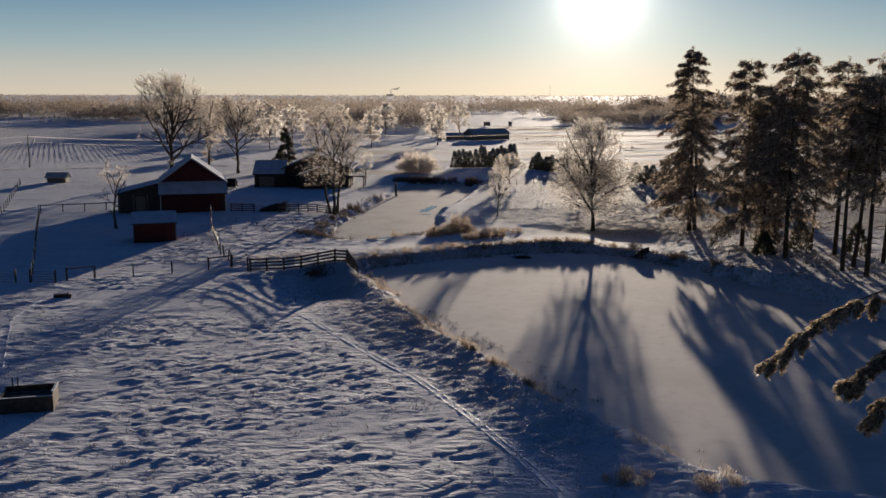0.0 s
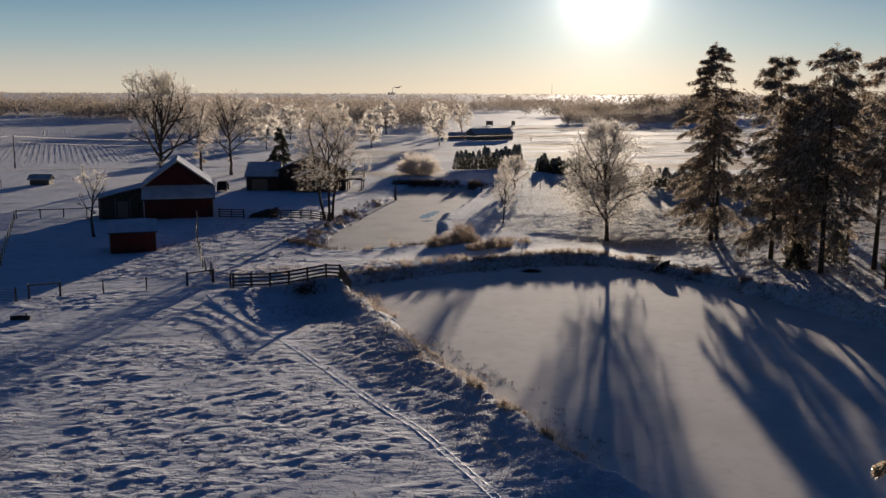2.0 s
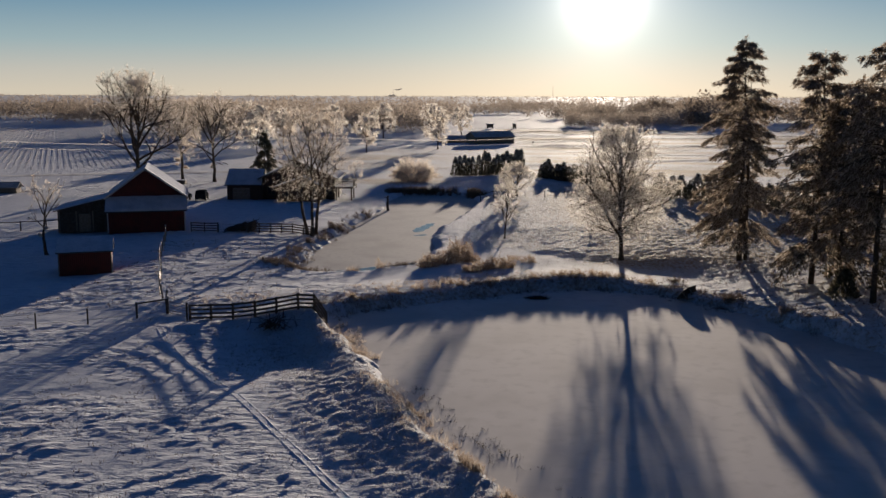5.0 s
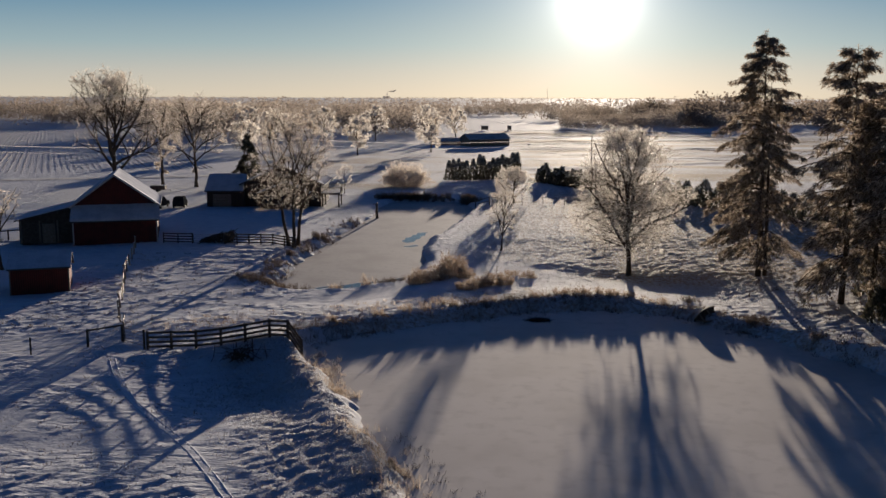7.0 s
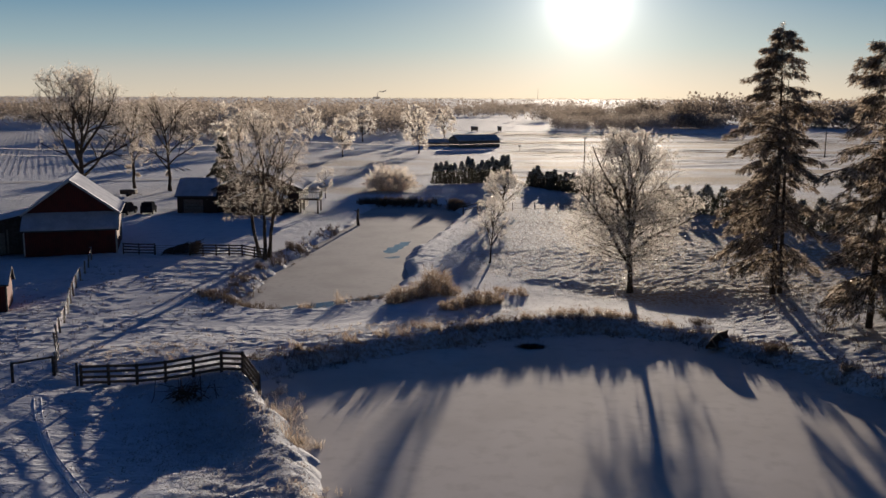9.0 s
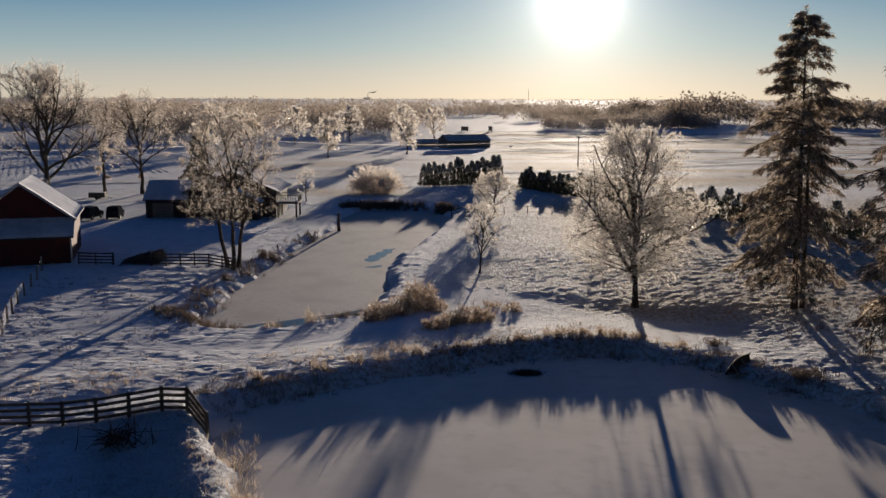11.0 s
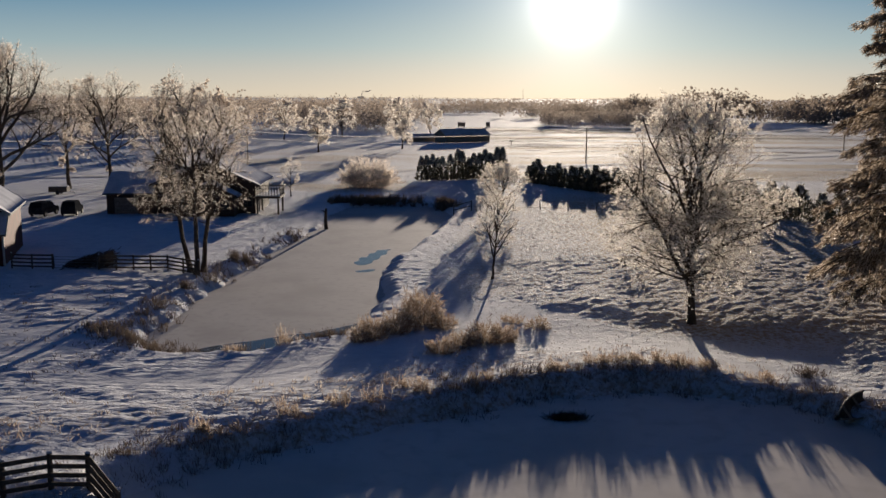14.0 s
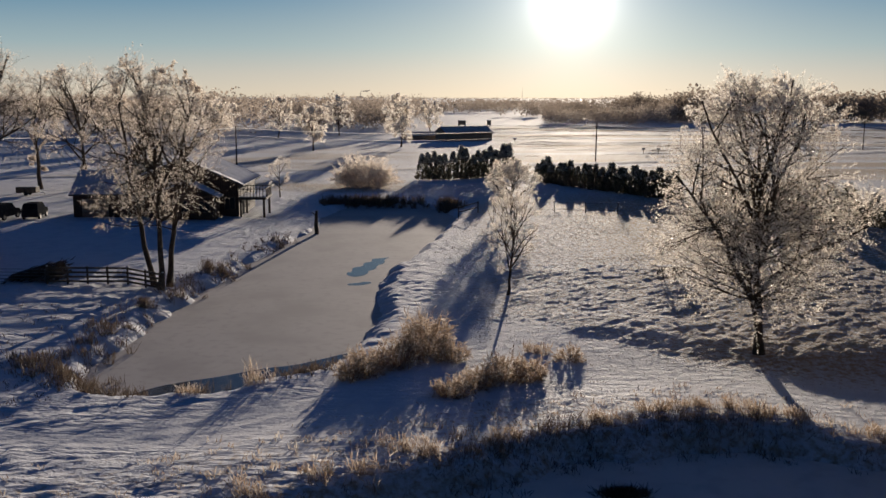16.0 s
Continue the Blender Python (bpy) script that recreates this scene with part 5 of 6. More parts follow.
bar_gate((-26.5, 109.6), (-24.5, 108.2), "closed dark metal bar gate between fence posts")
bar_gate((-35.1, 157.0), (-31.1, 156.8), "thin metal bar gate between the board fences")
bar_gate((-45.0, 100.9), (-42.3, 100.5), "closed metal bar gate in the paddock fence")
bar_gate((-50.0, 100.4), (-46.5, 100.7), "closed metal bar gate in the paddock fence")

# ---- things outdoors ----


def trough():
    e = thing("feed_trough", -28.4, 61.4, g(-27, 63) - 0.1, 16, "dark wooden feed trough half filled with snow", "trough")
    for args, nm in (((0, 3.1, 0, 0.12, 0, 1.05), "side_panel"), ((0, 3.1, 2.3, 2.42, 0, 1.15), "side_panel"), ((0, 0.12, 0.12, 2.3, 0, 1.05), "end_panel"), ((2.98, 3.1, 0.12, 2.3, 0, 1.25), "end_panel")):
        Shape().box(*args, 0.02).make(nm, BOARD, e)
    s = Shape()
    for y in (0.5, 1.05, 1.6):
        s.box(0.14, 2.96, y, y + 0.3, 0.82, 0.9, 0.015)
    s.make("slat", BOARD, e)
    Shape().box(-0.02, 3.12, -0.02, 0.14, 1.054, 1.1, 0.02).make("snow_rim", SNOW, e)
    Shape().box(3.0, 3.16, 0.1, 2.32, 1.254, 1.32, 0.02).make("snow_rim", SNOW, e)
    for x in (0.45, 0.75):
        Shape().tube([(x, 2.36, 0), (x, 2.36, 1.7)], [0.05, 0.045], 6).make("stake", BOARD, e)


trough()


def picnic_table():
    e = thing("picnic_table", 14.9, 155.9, g(15.8, 156.7), 4, "wooden picnic table with snow on its top", "picnic table")
    for k in range(5):
        Shape().box(0, 1.85, 0.5 + k * 0.16, 0.645 + k * 0.16, 0.71, 0.75, 0.008).make("top_plank", GREYWOOD, e)
    for y in (0.0, 1.5):
        Shape().box(0, 1.85, y, y + 0.28, 0.41, 0.45, 0.008).make("bench_plank", GREYWOOD, e)
    for x in (0.3, 1.5):
        for y0, y1 in ((0.12, 0.62), (1.66, 1.16)):
            Shape().beam((x, y0, 0), (x, y1, 0.71), 0.09, 0.05).make("leg", BOARD, e)
        Shape().beam((x + 0.06, 0.02, 0.38), (x + 0.06, 1.76, 0.38), 0.045, 0.1).make("cross_beam", BOARD, e)
        Shape().beam((x + 0.06, 0.5, 0.68), (x + 0.06, 1.28, 0.68), 0.045, 0.07).make("top_beam", BOARD, e)
    Shape().box(0.03, 1.82, 0.52, 1.28, 0.754, 0.81, 0.03).make("snow_cover", SNOW, e)


picnic_table()


def boat():
    e = thing("rowing_boat", 20.4, 120.8, g(20.4, 120.8) - 0.2, 38, "dark small boat tipped on its side on the pond bank", "boat")
    v, f = [], []
    n, m = 13, 7
    for lay in (1.0, 0.93):
        for i in range(n):
            t = i / (n - 1)
            w = 0.78 * math.sin(math.pi * min(0.5, t * 0.62 + 0.06)) * (1 if t < 0.8 else 1 - 0.4 * (t - 0.8))
            for j in range(m):
                a = math.pi * j / (m - 1)
                v.append((-1.9 + 3.8 * t, math.cos(a) * w * lay, -math.sin(a) * 0.62 * lay * (0.5 + 0.5 * math.sin(math.pi * (0.15 + 0.7 * t)))))
    for i in range(n - 1):
        for j in range(m - 1):
            q = (i * m + j, (i + 1) * m + j, (i + 1) * m + j + 1, i * m + j + 1)
            f += [q, tuple(k + n * m for k in reversed(q))]
    for i in range(n - 1):
        for j in (0, m - 1):
            f.append((i * m + j, i * m + j + n * m, (i + 1) * m + j + n * m, (i + 1) * m + j))
    turn = pose(0, 0, 0.62, 48, -6, 0) @ Matrix.Scale(0.78, 4)
    hull = mesh_object("hull", [tuple(turn @ Vector(p)) for p in v], f, BOARD, e, "", True)
    for x in (-0.8, 0.6):
        s = Shape().box(x, x + 0.22, -0.66, 0.66, -0.22, -0.18)
        s.v = [tuple(turn @ Vector(p)) for p in s.v]
        s.make("thwart", GREYWOOD, e)
    rim = Shape()
    for j in (0, m - 1):
        rim.tube([turn @ Vector(v[i * m + j]) for i in range(n)], [0.05] * n, 5)
    rim.make("gunwale", GREYWOOD, e)


boat()


def snag(x, y, h):
    e = thing("stump_post", x, y, g(x, y) - 0.2, 0, "old broken wooden post beside the far pond", "post")
    Shape().tube([(0, 0, 0), (0.05, 0, 0.8), (-0.03, 0.04, 1.6), (0.06, 0, h)], [0.3, 0.24, 0.22, 0.13], 9).make("stem", BARK, e)
    Shape().tube([(0.02, 0, h - 0.6), (-0.35, 0.1, h - 0.25), (-0.6, 0.1, h - 0.3)], [0.08, 0.06, 0.03], 6).make("stub", BARK, e)
    Shape().tube([(0.06, 0, h), (0.06, 0, h + 0.08), (0.06, 0, h + 0.13)], [0.15, 0.13, 0.04], 9).make("snow_cap", SNOW, e)


snag(-15.2, 189.5, 3.2)


def car(x, y, rz, label):
    """A parked estate car under snow."""
    e = thing("car", x, y, g(x, y), rz, label, "car", "parked cars")
    side = [(-2.2, 0.35), (2.2, 0.35), (2.25, 0.8), (1.95, 1.08), (1.15, 1.16), (0.6, 1.82), (-1.8, 1.86), (-2.18, 1.2), (-2.25, 0.75)]
    v, f = [], []
    for y0, k in ((-0.9, 0.96), (-0.84, 1.0), (0.84, 1.0), (0.9, 0.96)):
        v += [(a * k, y0 * (0.86 if b > 1.2 else 1.0), 0.35 + (b - 0.35) * k) for a, b in side]
    n = len(side)
    f += [tuple(range(n)), tuple(4 * n - 1 - i for i in range(n))]
    for r in range(3):
        f += [(r * n + i, (r + 1) * n + i, (r + 1) * n + (i + 1) % n, r * n + (i + 1) % n) for i in range(n)]
    mesh_object("body", v, f, CARPAINT, e)
    for s in (-1, 1):
        Shape().add([(-1.55, s * 0.795, 1.25), (0.8, s * 0.795, 1.25), (0.5, s * 0.79, 1.7), (-1.6, s * 0.79, 1.7)], [(0, 1, 2, 3)] if s < 0 else [(3, 2, 1, 0)]).make("side_window", CAR_GLASS, e)
    Shape().add([(1.15, -0.7, 1.20), (1.15, 0.7, 1.20), (0.66, 0.66, 1.78), (0.66, -0.66, 1.78)], [(0, 1, 2, 3)]).make("windscreen", CAR_GLASS, e)
    Shape().add([(-2.19, -0.66, 1.26), (-2.19, 0.66, 1.26), (-1.87, 0.62, 1.8), (-1.87, -0.62, 1.8)], [(3, 2, 1, 0)]).make("rear_window", CAR_GLASS, e)
    for wx in (-1.35, 1.4):
        for wy in (-0.86, 0.86):
            w = Shape().tube([(wx, wy - 0.1, 0.33), (wx, wy + 0.1, 0.33)], [0.33, 0.33], 14).make("tyre", RUBBER, e)
            Shape().tube([(wx, wy - 0.11, 0.33), (wx, wy + 0.11, 0.33)], [0.2, 0.2], 10).make("rim", METAL, w)


car(-48.6, 195.6, 98, "dark estate car parked in the shaded farmyard")
car(-51.8, 194.6, 84, "dark car parked beside another in the farmyard")


def trailer(x, y):
    e = thing("box_trailer", x, y, g(x, y), 4, "low dark box trailer parked by the lane", "trailer")
    Shape().box(-1.4, 1.4, -0.8, 0.8, 0.4, 1.2, 0.03).make("box", BOARD, e)
    for wy in (-0.85, 0.85):
        Shape().tube([(0, wy - 0.08, 0.3), (0, wy + 0.08, 0.3)], [0.3, 0.3], 12).make("tyre", RUBBER, e)
    Shape().tube([(1.4, 0, 0.45), (2.3, 0, 0.4), (2.35, 0, 0.05)], [0.04, 0.04, 0.04], 6).make("drawbar", METAL, e)
    Shape().box(-1.36, 1.36, -0.76, 0.76, 1.204, 1.3, 0.04).make("snow_cover", SNOW, e)


trailer(-61, 222)


def brush(x, y, r, h, seed, label, count=60):
    rng = np.random.default_rng(seed)
    e = thing("brush_pile", x, y, g(x, y), 0, label, "brush pile")
    s = Shape()
    for _ in range(count):
        a, b = rng.normal(size=3) * [r * 0.5, r * 0.3, 0], rng.normal(size=3) * [r * 0.6, r * 0.4, 0]
        s.tube([(a[0], a[1], 0.0), ((a[0] + b[0]) / 2, (a[1] + b[1]) / 2, abs(rng.normal()) * h * 0.5 + 0.1), (b[0], b[1], abs(rng.normal()) * h * 0.7)], [0.03, 0.025, 0.01], 4, False)
    tagged(s.make("brushwood", BARK, e), kind="stuff")


heap_rng = np.random.default_rng(5)
heap = thing("brush_pile", -32.4, 158.4, g(-32.4, 158.4), 0, "dark slanting heap of cut branches behind the fence", "brush pile")
heap_sticks = Shape()
for _ in range(520):
    a = np.array([heap_rng.uniform(-2.1, 1.9), heap_rng.normal() * 0.7, 0.0])
    top = 0.45 + 1.35 * (a[0] + 2.1) / 4.0
    z0 = heap_rng.uniform(0, 0.75) * top
    d = np.array([heap_rng.uniform(0.5, 1.3), heap_rng.normal() * 0.35, heap_rng.uniform(0.15, 0.6)])
    e = a + [0, 0, z0] + d * 0.8
    e[0], e[2] = min(e[0], 2.2), min(e[2], top * 1.12)
    heap_sticks.tube([a + [0, 0, z0], (a + [0, 0, z0] + e) / 2 + heap_rng.normal(size=3) * 0.05, e], [0.045, 0.035, 0.012], 4, False)
tagged(heap_sticks.make("brushwood", BARK, heap), kind="stuff")
brush(-16.4, 105.4, 1.8, 1.1, 6, "bare dark twigs sticking out of the snow by the fence")



def tussock(x, y):
    """A low clump of dead sedge with a few stems, frozen into the ice."""
    rng = np.random.default_rng(7)
    e = thing("sedge_clump", x, y, 0.0, 0, "low dark clump of sedge frozen into the ice", "sedge clump")
    n = 1500
    c = rng.normal(size=(n, 3)) * [0.42, 0.22, 0.0]
    d = np.column_stack([c[:, 0] * 0.5, c[:, 1] * 0.5, np.zeros(n)]) + rng.normal(size=(n, 3)) * [0.4, 0.4, 0.15] + [0, 0, 0.6]
    d /= np.linalg.norm(d, axis=1)[:, None]
    v, f = ribbons(rng, c, d * rng.uniform(0.15, 0.38, (n, 1)), 0.03 * np.ones(n), 0.3)
    tagged(new("foliage", big_mesh("foliage", v, f, BARK)), kind="stuff").parent = e
    for k in range(4):
        a = rng.normal(size=2) * [0.4, 0.2]
        Shape().tube([(a[0], a[1], 0), (a[0] + rng.normal() * 0.1, a[1], 0.3), (a[0] + rng.normal() * 0.25, a[1], rng.uniform(0.45, 0.6))], [0.02, 0.016, 0.008], 4).make("stem", BARK, e)


tussock(5.9, 120.9)


def hunting_blind(x, y, w, h, leg):
    e = thing("raised_hut", x, y, g(x, y) - 0.1, 10, "small dark hut on legs far out in the field", "hut")
    for a in (-w / 2 + 0.15, w / 2 - 0.15):
        for b in (-1.0, 1.0):
            Shape().box(a - 0.1, a + 0.1, b - 0.1, b + 0.1, 0, leg).make("leg", BOARD, e)
    Shape().box(-w / 2, w / 2, -1.2, 1.2, leg, leg + h, 0.05).make("cabin", GREYWOOD, e)
    Shape().prism([(-w / 2 - 0.2, leg + h), (w / 2 + 0.2, leg + h), (w / 2 + 0.2, leg + h + 0.15), (-w / 2 - 0.2, leg + h + 0.35)], -1.4, 1.4).make("roof", ROOF_SNOW, e)


hunting_blind(6.1, 560, 3.4, 1.9, 0.7)
hunting_blind(19.5, 560, 1.6, 2.0, 0.7)


def mailbox(x, y):
    e = thing("mailbox", x, y, g(x, y), 20, "dark mailbox on a wooden post by the road", "mailbox", "roadside mailboxes")
    Shape().box(-0.06, 0.06, -0.06, 0.06, -0.2, 1.1).make("post", BOARD, e)
    Shape().box(-0.45, 0.45, -0.18, 0.18, 1.1, 1.5, 0.05).make("box", METAL, e)


for p in ((20.1, 385), (51.5, 324), (47.8, 324)):
    mailbox(*p)


def log(x, y):
    e = thing("log", x, y, g(x, y), 8, "short dark log lying in the snowy field", "log")
    Shape().tube([(-0.8, 0, 0.16), (0, 0.03, 0.18), (0.8, 0, 0.15)], [0.2, 0.22, 0.18], 9).make("stem", BARK, e)
    Shape().tube([(0.3, 0, 0.2), (0.5, 0.2, 0.5)], [0.07, 0.04], 6).make("stub", BARK, e)


log(-38.7, 94.0)

# poles and wires
POLES = [(-190, 232), (-114, 247), (-42, 272), (31.8, 297), (113.5, 350), (190, 400)]


def utility_pole(x, y, h=8.4):
    e = thing("utility_pole", x, y, g(x, y) - 0.2, 20, "wooden utility pole beside the country road", "utility pole", "utility poles")
    Shape().tube([(0, 0, 0), (0, 0, h)], [0.16, 0.11], 8).make("mast", BARK, e)
    Shape().box(-0.06, 0.06, -0.9, 0.9, h - 0.6, h - 0.48).make("crossarm", BOARD, e)
    for y0 in (-0.8, 0.8):
        Shape().tube([(0, y0, h - 0.48), (0, y0, h - 0.3)], [0.05, 0.035], 6).make("insulator", METAL, e)


for p in POLES:
    utility_pole(*p)
for off, dz in ((-0.8, 7.9), (0.8, 7.9), (0.0, 6.5)):
    for a, b in zip(POLES[:-1], POLES[1:]):
        d = Vector((b[0] - a[0], b[1] - a[1], 0)).normalized()
        nrm = Vector((d.y, -d.x, 0)) * off
        pts = [Vector((a[0] + (b[0] - a[0]) * t, a[1] + (b[1] - a[1]) * t, (g(*a) + (g(*b) - g(*a)) * t) + dz - 1.5 * 4 * t * (1 - t))) + nrm for t in np.linspace(0, 1, 17)]
        w = Shape().tube(pts, [0.03] * 17, 5).make("power_line", CABLE)
        tagged(w, "thin power line strung between wooden poles", "power line", "power lines")


def ribbon_road(name, pts, width, lift, mat, label):
    v, f = [], []
    pts = np.array(pts, float)
    t = np.linspace(0, len(pts) - 1, 90)
    p = np.stack([np.interp(t, np.arange(len(pts)), pts[:, k]) for k in (0, 1)], 1)
    d = np.gradient(p, axis=0)
    nrm = np.stack([d[:, 1], -d[:, 0]], 1) / np.linalg.norm(d, axis=1)[:, None]
    for k, (c, q) in enumerate(zip(p, nrm)):
        for s, dz in ((-1.25, -0.1), (-1, 0.0), (0, 0.06), (1, 0.0), (1.25, -0.1)):
            e = c + q * width / 2 * s
            v.append((e[0], e[1], float(ground_height(c[:1], c[1:], False)[0]) + lift + dz))
        if k:
            f += [(5 * k - 5 + i, 5 * k - 4 + i, 5 * k + 1 + i, 5 * k + i) for i in range(4)]
    return tagged(mesh_object(name, v, f, mat, None, "", True), label, "road", kind="structure")


ROAD_SNOW = material("packed_road_snow", (0.62, 0.61, 0.60), 0.95, spec=0.1, spots=(0.36, 0.34, 0.32), scale=0.4, bump=0.02)
ribbon_road("road", [(-420, 150), (-190, 224), (-114, 240), (-42, 264), (31.8, 289), (113, 340), (260, 440)], 5.5, 0.10, ROAD_SNOW, "packed snow country road past the farm")

# water gaps in the ice
flat_sheet("water_gap", rounded([(-17.6, 131.4), (-15, 131.0), (-13, 131.8), (-10.3, 134.0), (-6.2, 137.4), (-6.0, 141.6), (-7.6, 140.0), (-9.4, 138.2), (-11.2, 137.6), (-13.0, 136.0), (-14.6, 135.2), (-16.2, 134.0)]), 0.006, WATER, "dark strip of open water along the pond edge", "open water")
flat_sheet("water_hole", rounded([(-8.9, 164.6), (-8.1, 164.9), (-7.6, 166.3), (-7.75, 167.4), (-7.1, 168.2), (-7.15, 170.2), (-6.5, 171.2), (-6.7, 173.2), (-6.2, 174.6), (-7.0, 173.9), (-7.9, 173.6), (-7.7, 172.0), (-8.5, 171.4), (-8.3, 169.6), (-9.3, 168.9), (-9.0, 167.2), (-9.6, 166.2)], 1), 0.006, WATER, "small ragged patch of clear water in the ice", "open water")
flat_sheet("water_hole_small", rounded([(-8.6, 160.9), (-7.4, 161.3), (-6.9, 162.4), (-7.6, 162.6), (-8.3, 161.9), (-9.0, 161.6)], 1), 0.006, WATER, "small sliver of clear water in the ice", "open water")

# ---- grass ----


def tufts(name, places, h, n, seed, mat, label, category="dry grass", width=0.045, arch=0.4):
    rng = np.random.default_rng(seed)
    P = np.asarray(places, float)
    c = np.repeat(P, n, axis=0)
    k = len(c)
    c = c + rng.normal(size=(k, 2)) * 0.16
    z = np.maximum(ground_height(c[:, 0], c[:, 1]), 0.0) - 0.03
    d = rng.normal(size=(k, 3)) * arch + np.array([0, 0, 1.0])
    d /= np.linalg.norm(d, axis=1)[:, None]
    size = np.repeat(rng.uniform(0.5, 1.25, len(P)), n)
    v, f = ribbons(rng, np.column_stack([c, z]), d * (h * size * rng.uniform(0.5, 1.1, k))[:, None], width * np.ones(k), 0.3)
    return tagged(new(name, big_mesh(name, v, f, mat)), label, category, kind="stuff")


def along(line, n, spread, seed, closed=False):
    rng = np.random.default_rng(seed)
    p = np.asarray(line, float)
    if closed:
        p = np.concatenate([p, p[:1]])
    seg = np.r_[0, np.cumsum(np.linalg.norm(np.diff(p, axis=0), axis=1))]
    s = rng.uniform(0, seg[-1], n)
    q = np.stack([np.interp(s, seg, p[:, 0]), np.interp(s, seg, p[:, 1])], 1)
    keep = vnoise(s / 3.0, s * 0, 31) + 0.3 * rng.random(n) > 0.5
    return (q + rng.normal(size=q.shape) * spread)[keep]


W_BANK = [(-11.5, 109), (-9.2, 101.5), (-6.6, 92.5), (-3.2, 83.5), (0.6, 76.2), (3, 71), (5.2, 66.5), (6.8, 62.6), (9.2, 59.4), (11.4, 56)]
N_BANK = [(-14.4, 112.2), (-11.7, 115.0), (-6.9, 118.0), (-0.6, 121.7), (3, 124.1), (9, 126.7), (16, 125.5), (21.2, 121.4), (25.5, 114.5), (29.5, 108)]
tufts("bank_grass", along(W_BANK, 420, 0.8, 51), 0.5, 14, 52, DRY, "golden dry grass tufts along the pond bank", width=0.028)
tufts("bank_reeds", along(N_BANK, 1100, 0.9, 53), 0.4, 14, 54, REED, "dark dry reeds along the shaded bank", width=0.03)
tufts("crest_grass", along(CREST, 500, 1.6, 55), 0.28, 9, 56, DRY, "dry grass on the causeway between the ponds")
tufts("pond_reeds", along([(-24, 137), (-21, 134), (-17.5, 132), (-14, 132), (-10.5, 134.3), (-7, 137.0)], 300, 0.7, 57), 0.65, 12, 58, REED, "brown reeds standing along the far pond's edge")
tufts("pond_reeds", along([(-21, 137), (-21.2, 146), (-20.6, 155), (-19.4, 168), (-17, 186)], 200, 0.7, 59), 0.8, 12, 60, REED, "brown reeds on the far pond's bank")
tufts("far_reeds", along([(-17, 213.5), (-9, 215), (-1.5, 214.5), (-0.2, 209)], 560, 0.5, 61), 1.2, 14, 62, REED, "dense dark reeds at the head of the far pond", width=0.08)
rng = np.random.default_rng(70)
lawn = np.stack([rng.uniform(-2, 40, 6500), rng.uniform(124, 182, 6500)], 1)
lawn = lawn[signed_distance(lawn[:, 0], lawn[:, 1], POND_2) > 1.5]
tufts("lawn_grass", lawn, 0.13, 4, 71, FROSTED_GRASS, "short dry grass poking through the snow", width=0.04, arch=0.8)
field = np.stack([rng.uniform(-45, 8, 4200), rng.uniform(44, 112, 4200)], 1)
field = field[(signed_distance(field[:, 0], field[:, 1], POND_1) > 1.0) & (vnoise(field[:, 0] / 11, field[:, 1] / 9, 8) > 0.42)]
tufts("field_grass", field, 0.22, 7, 72, REED, "sparse dark grass poking through drifted snow", width=0.03, arch=0.8)
shallows = along(np.asarray(W_BANK) + [2.6, 0.6], 150, 0.55, 78)
tufts("shore_tufts", shallows[shallows[:, 1] < 92], 0.32, 10, 79, BARK, "dark dead tufts frozen in along the pond's shore", width=0.03)
slope = along(W_BANK, 9000, 2.6, 75)
slope = slope[(signed_distance(slope[:, 0], slope[:, 1], POND_1) > 1.2)]
tufts("slope_grass", slope, 0.17, 4, 76, FROSTED_GRASS, "frosted grass standing through snow on the bank slope", width=0.03, arch=0.6)
rough = np.stack([rng.uniform(-22, 12, 24000), rng.uniform(50, 107, 24000)], 1)
away = signed_distance(rough[:, 0], rough[:, 1], POND_1)
rough = rough[(away > 2) & (away < 9.5) & (line_distance(rough[:, 0], rough[:, 1], TRAIL) > 1)][:6500]
tufts("rough_grass", rough, 0.13, 5, 77, FROSTED_GRASS, "frosted short grass tips on the shaded bank slope", width=0.035, arch=0.8)
yard = np.stack([rng.uniform(-40, -20, 500), rng.uniform(112, 150, 500)], 1)
tufts("yard_grass", yard, 0.3, 8, 73, REED, "rough dry weeds in the snowy yard", width=0.04, arch=0.7)
grove = np.stack([rng.uniform(26, 48, 700), rng.uniform(92, 138, 700)], 1)
grove = grove[signed_distance(grove[:, 0], grove[:, 1], POND_1) > 1.0]
tufts("grove_grass", grove, 0.4, 9, 74, REED, "dry grass and litter under the pines", width=0.05, arch=0.8)

for i, (x, y, h, r, n) in enumerate([(-2.0, 138.6, 2.9, 2.0, 380), (-3.4, 136.4, 2.0, 1.6, 260), (-5.0, 134.6, 1.9, 1.4, 220), (-5.9, 133.8, 1.3, 1.1, 150), (-0.6, 137.2, 1.6, 1.2, 150), (-0.6, 130.8, 1.3, 1.3, 190), (0.6, 132.2, 1.4, 1.3, 190), (2.0, 133.6, 1.8, 1.5, 260), (3.4, 133.6, 1.4, 1.2, 180), (5.8, 137.0, 1.1, 1.1, 110)]):
    thicket("bank_bush", x, y, h, r, 700 + i, int(n * 0.75), "bushy clump of frosted golden stems on the causeway", "bush", BUSH, group="causeway bushes", width=0.026, shag=9)
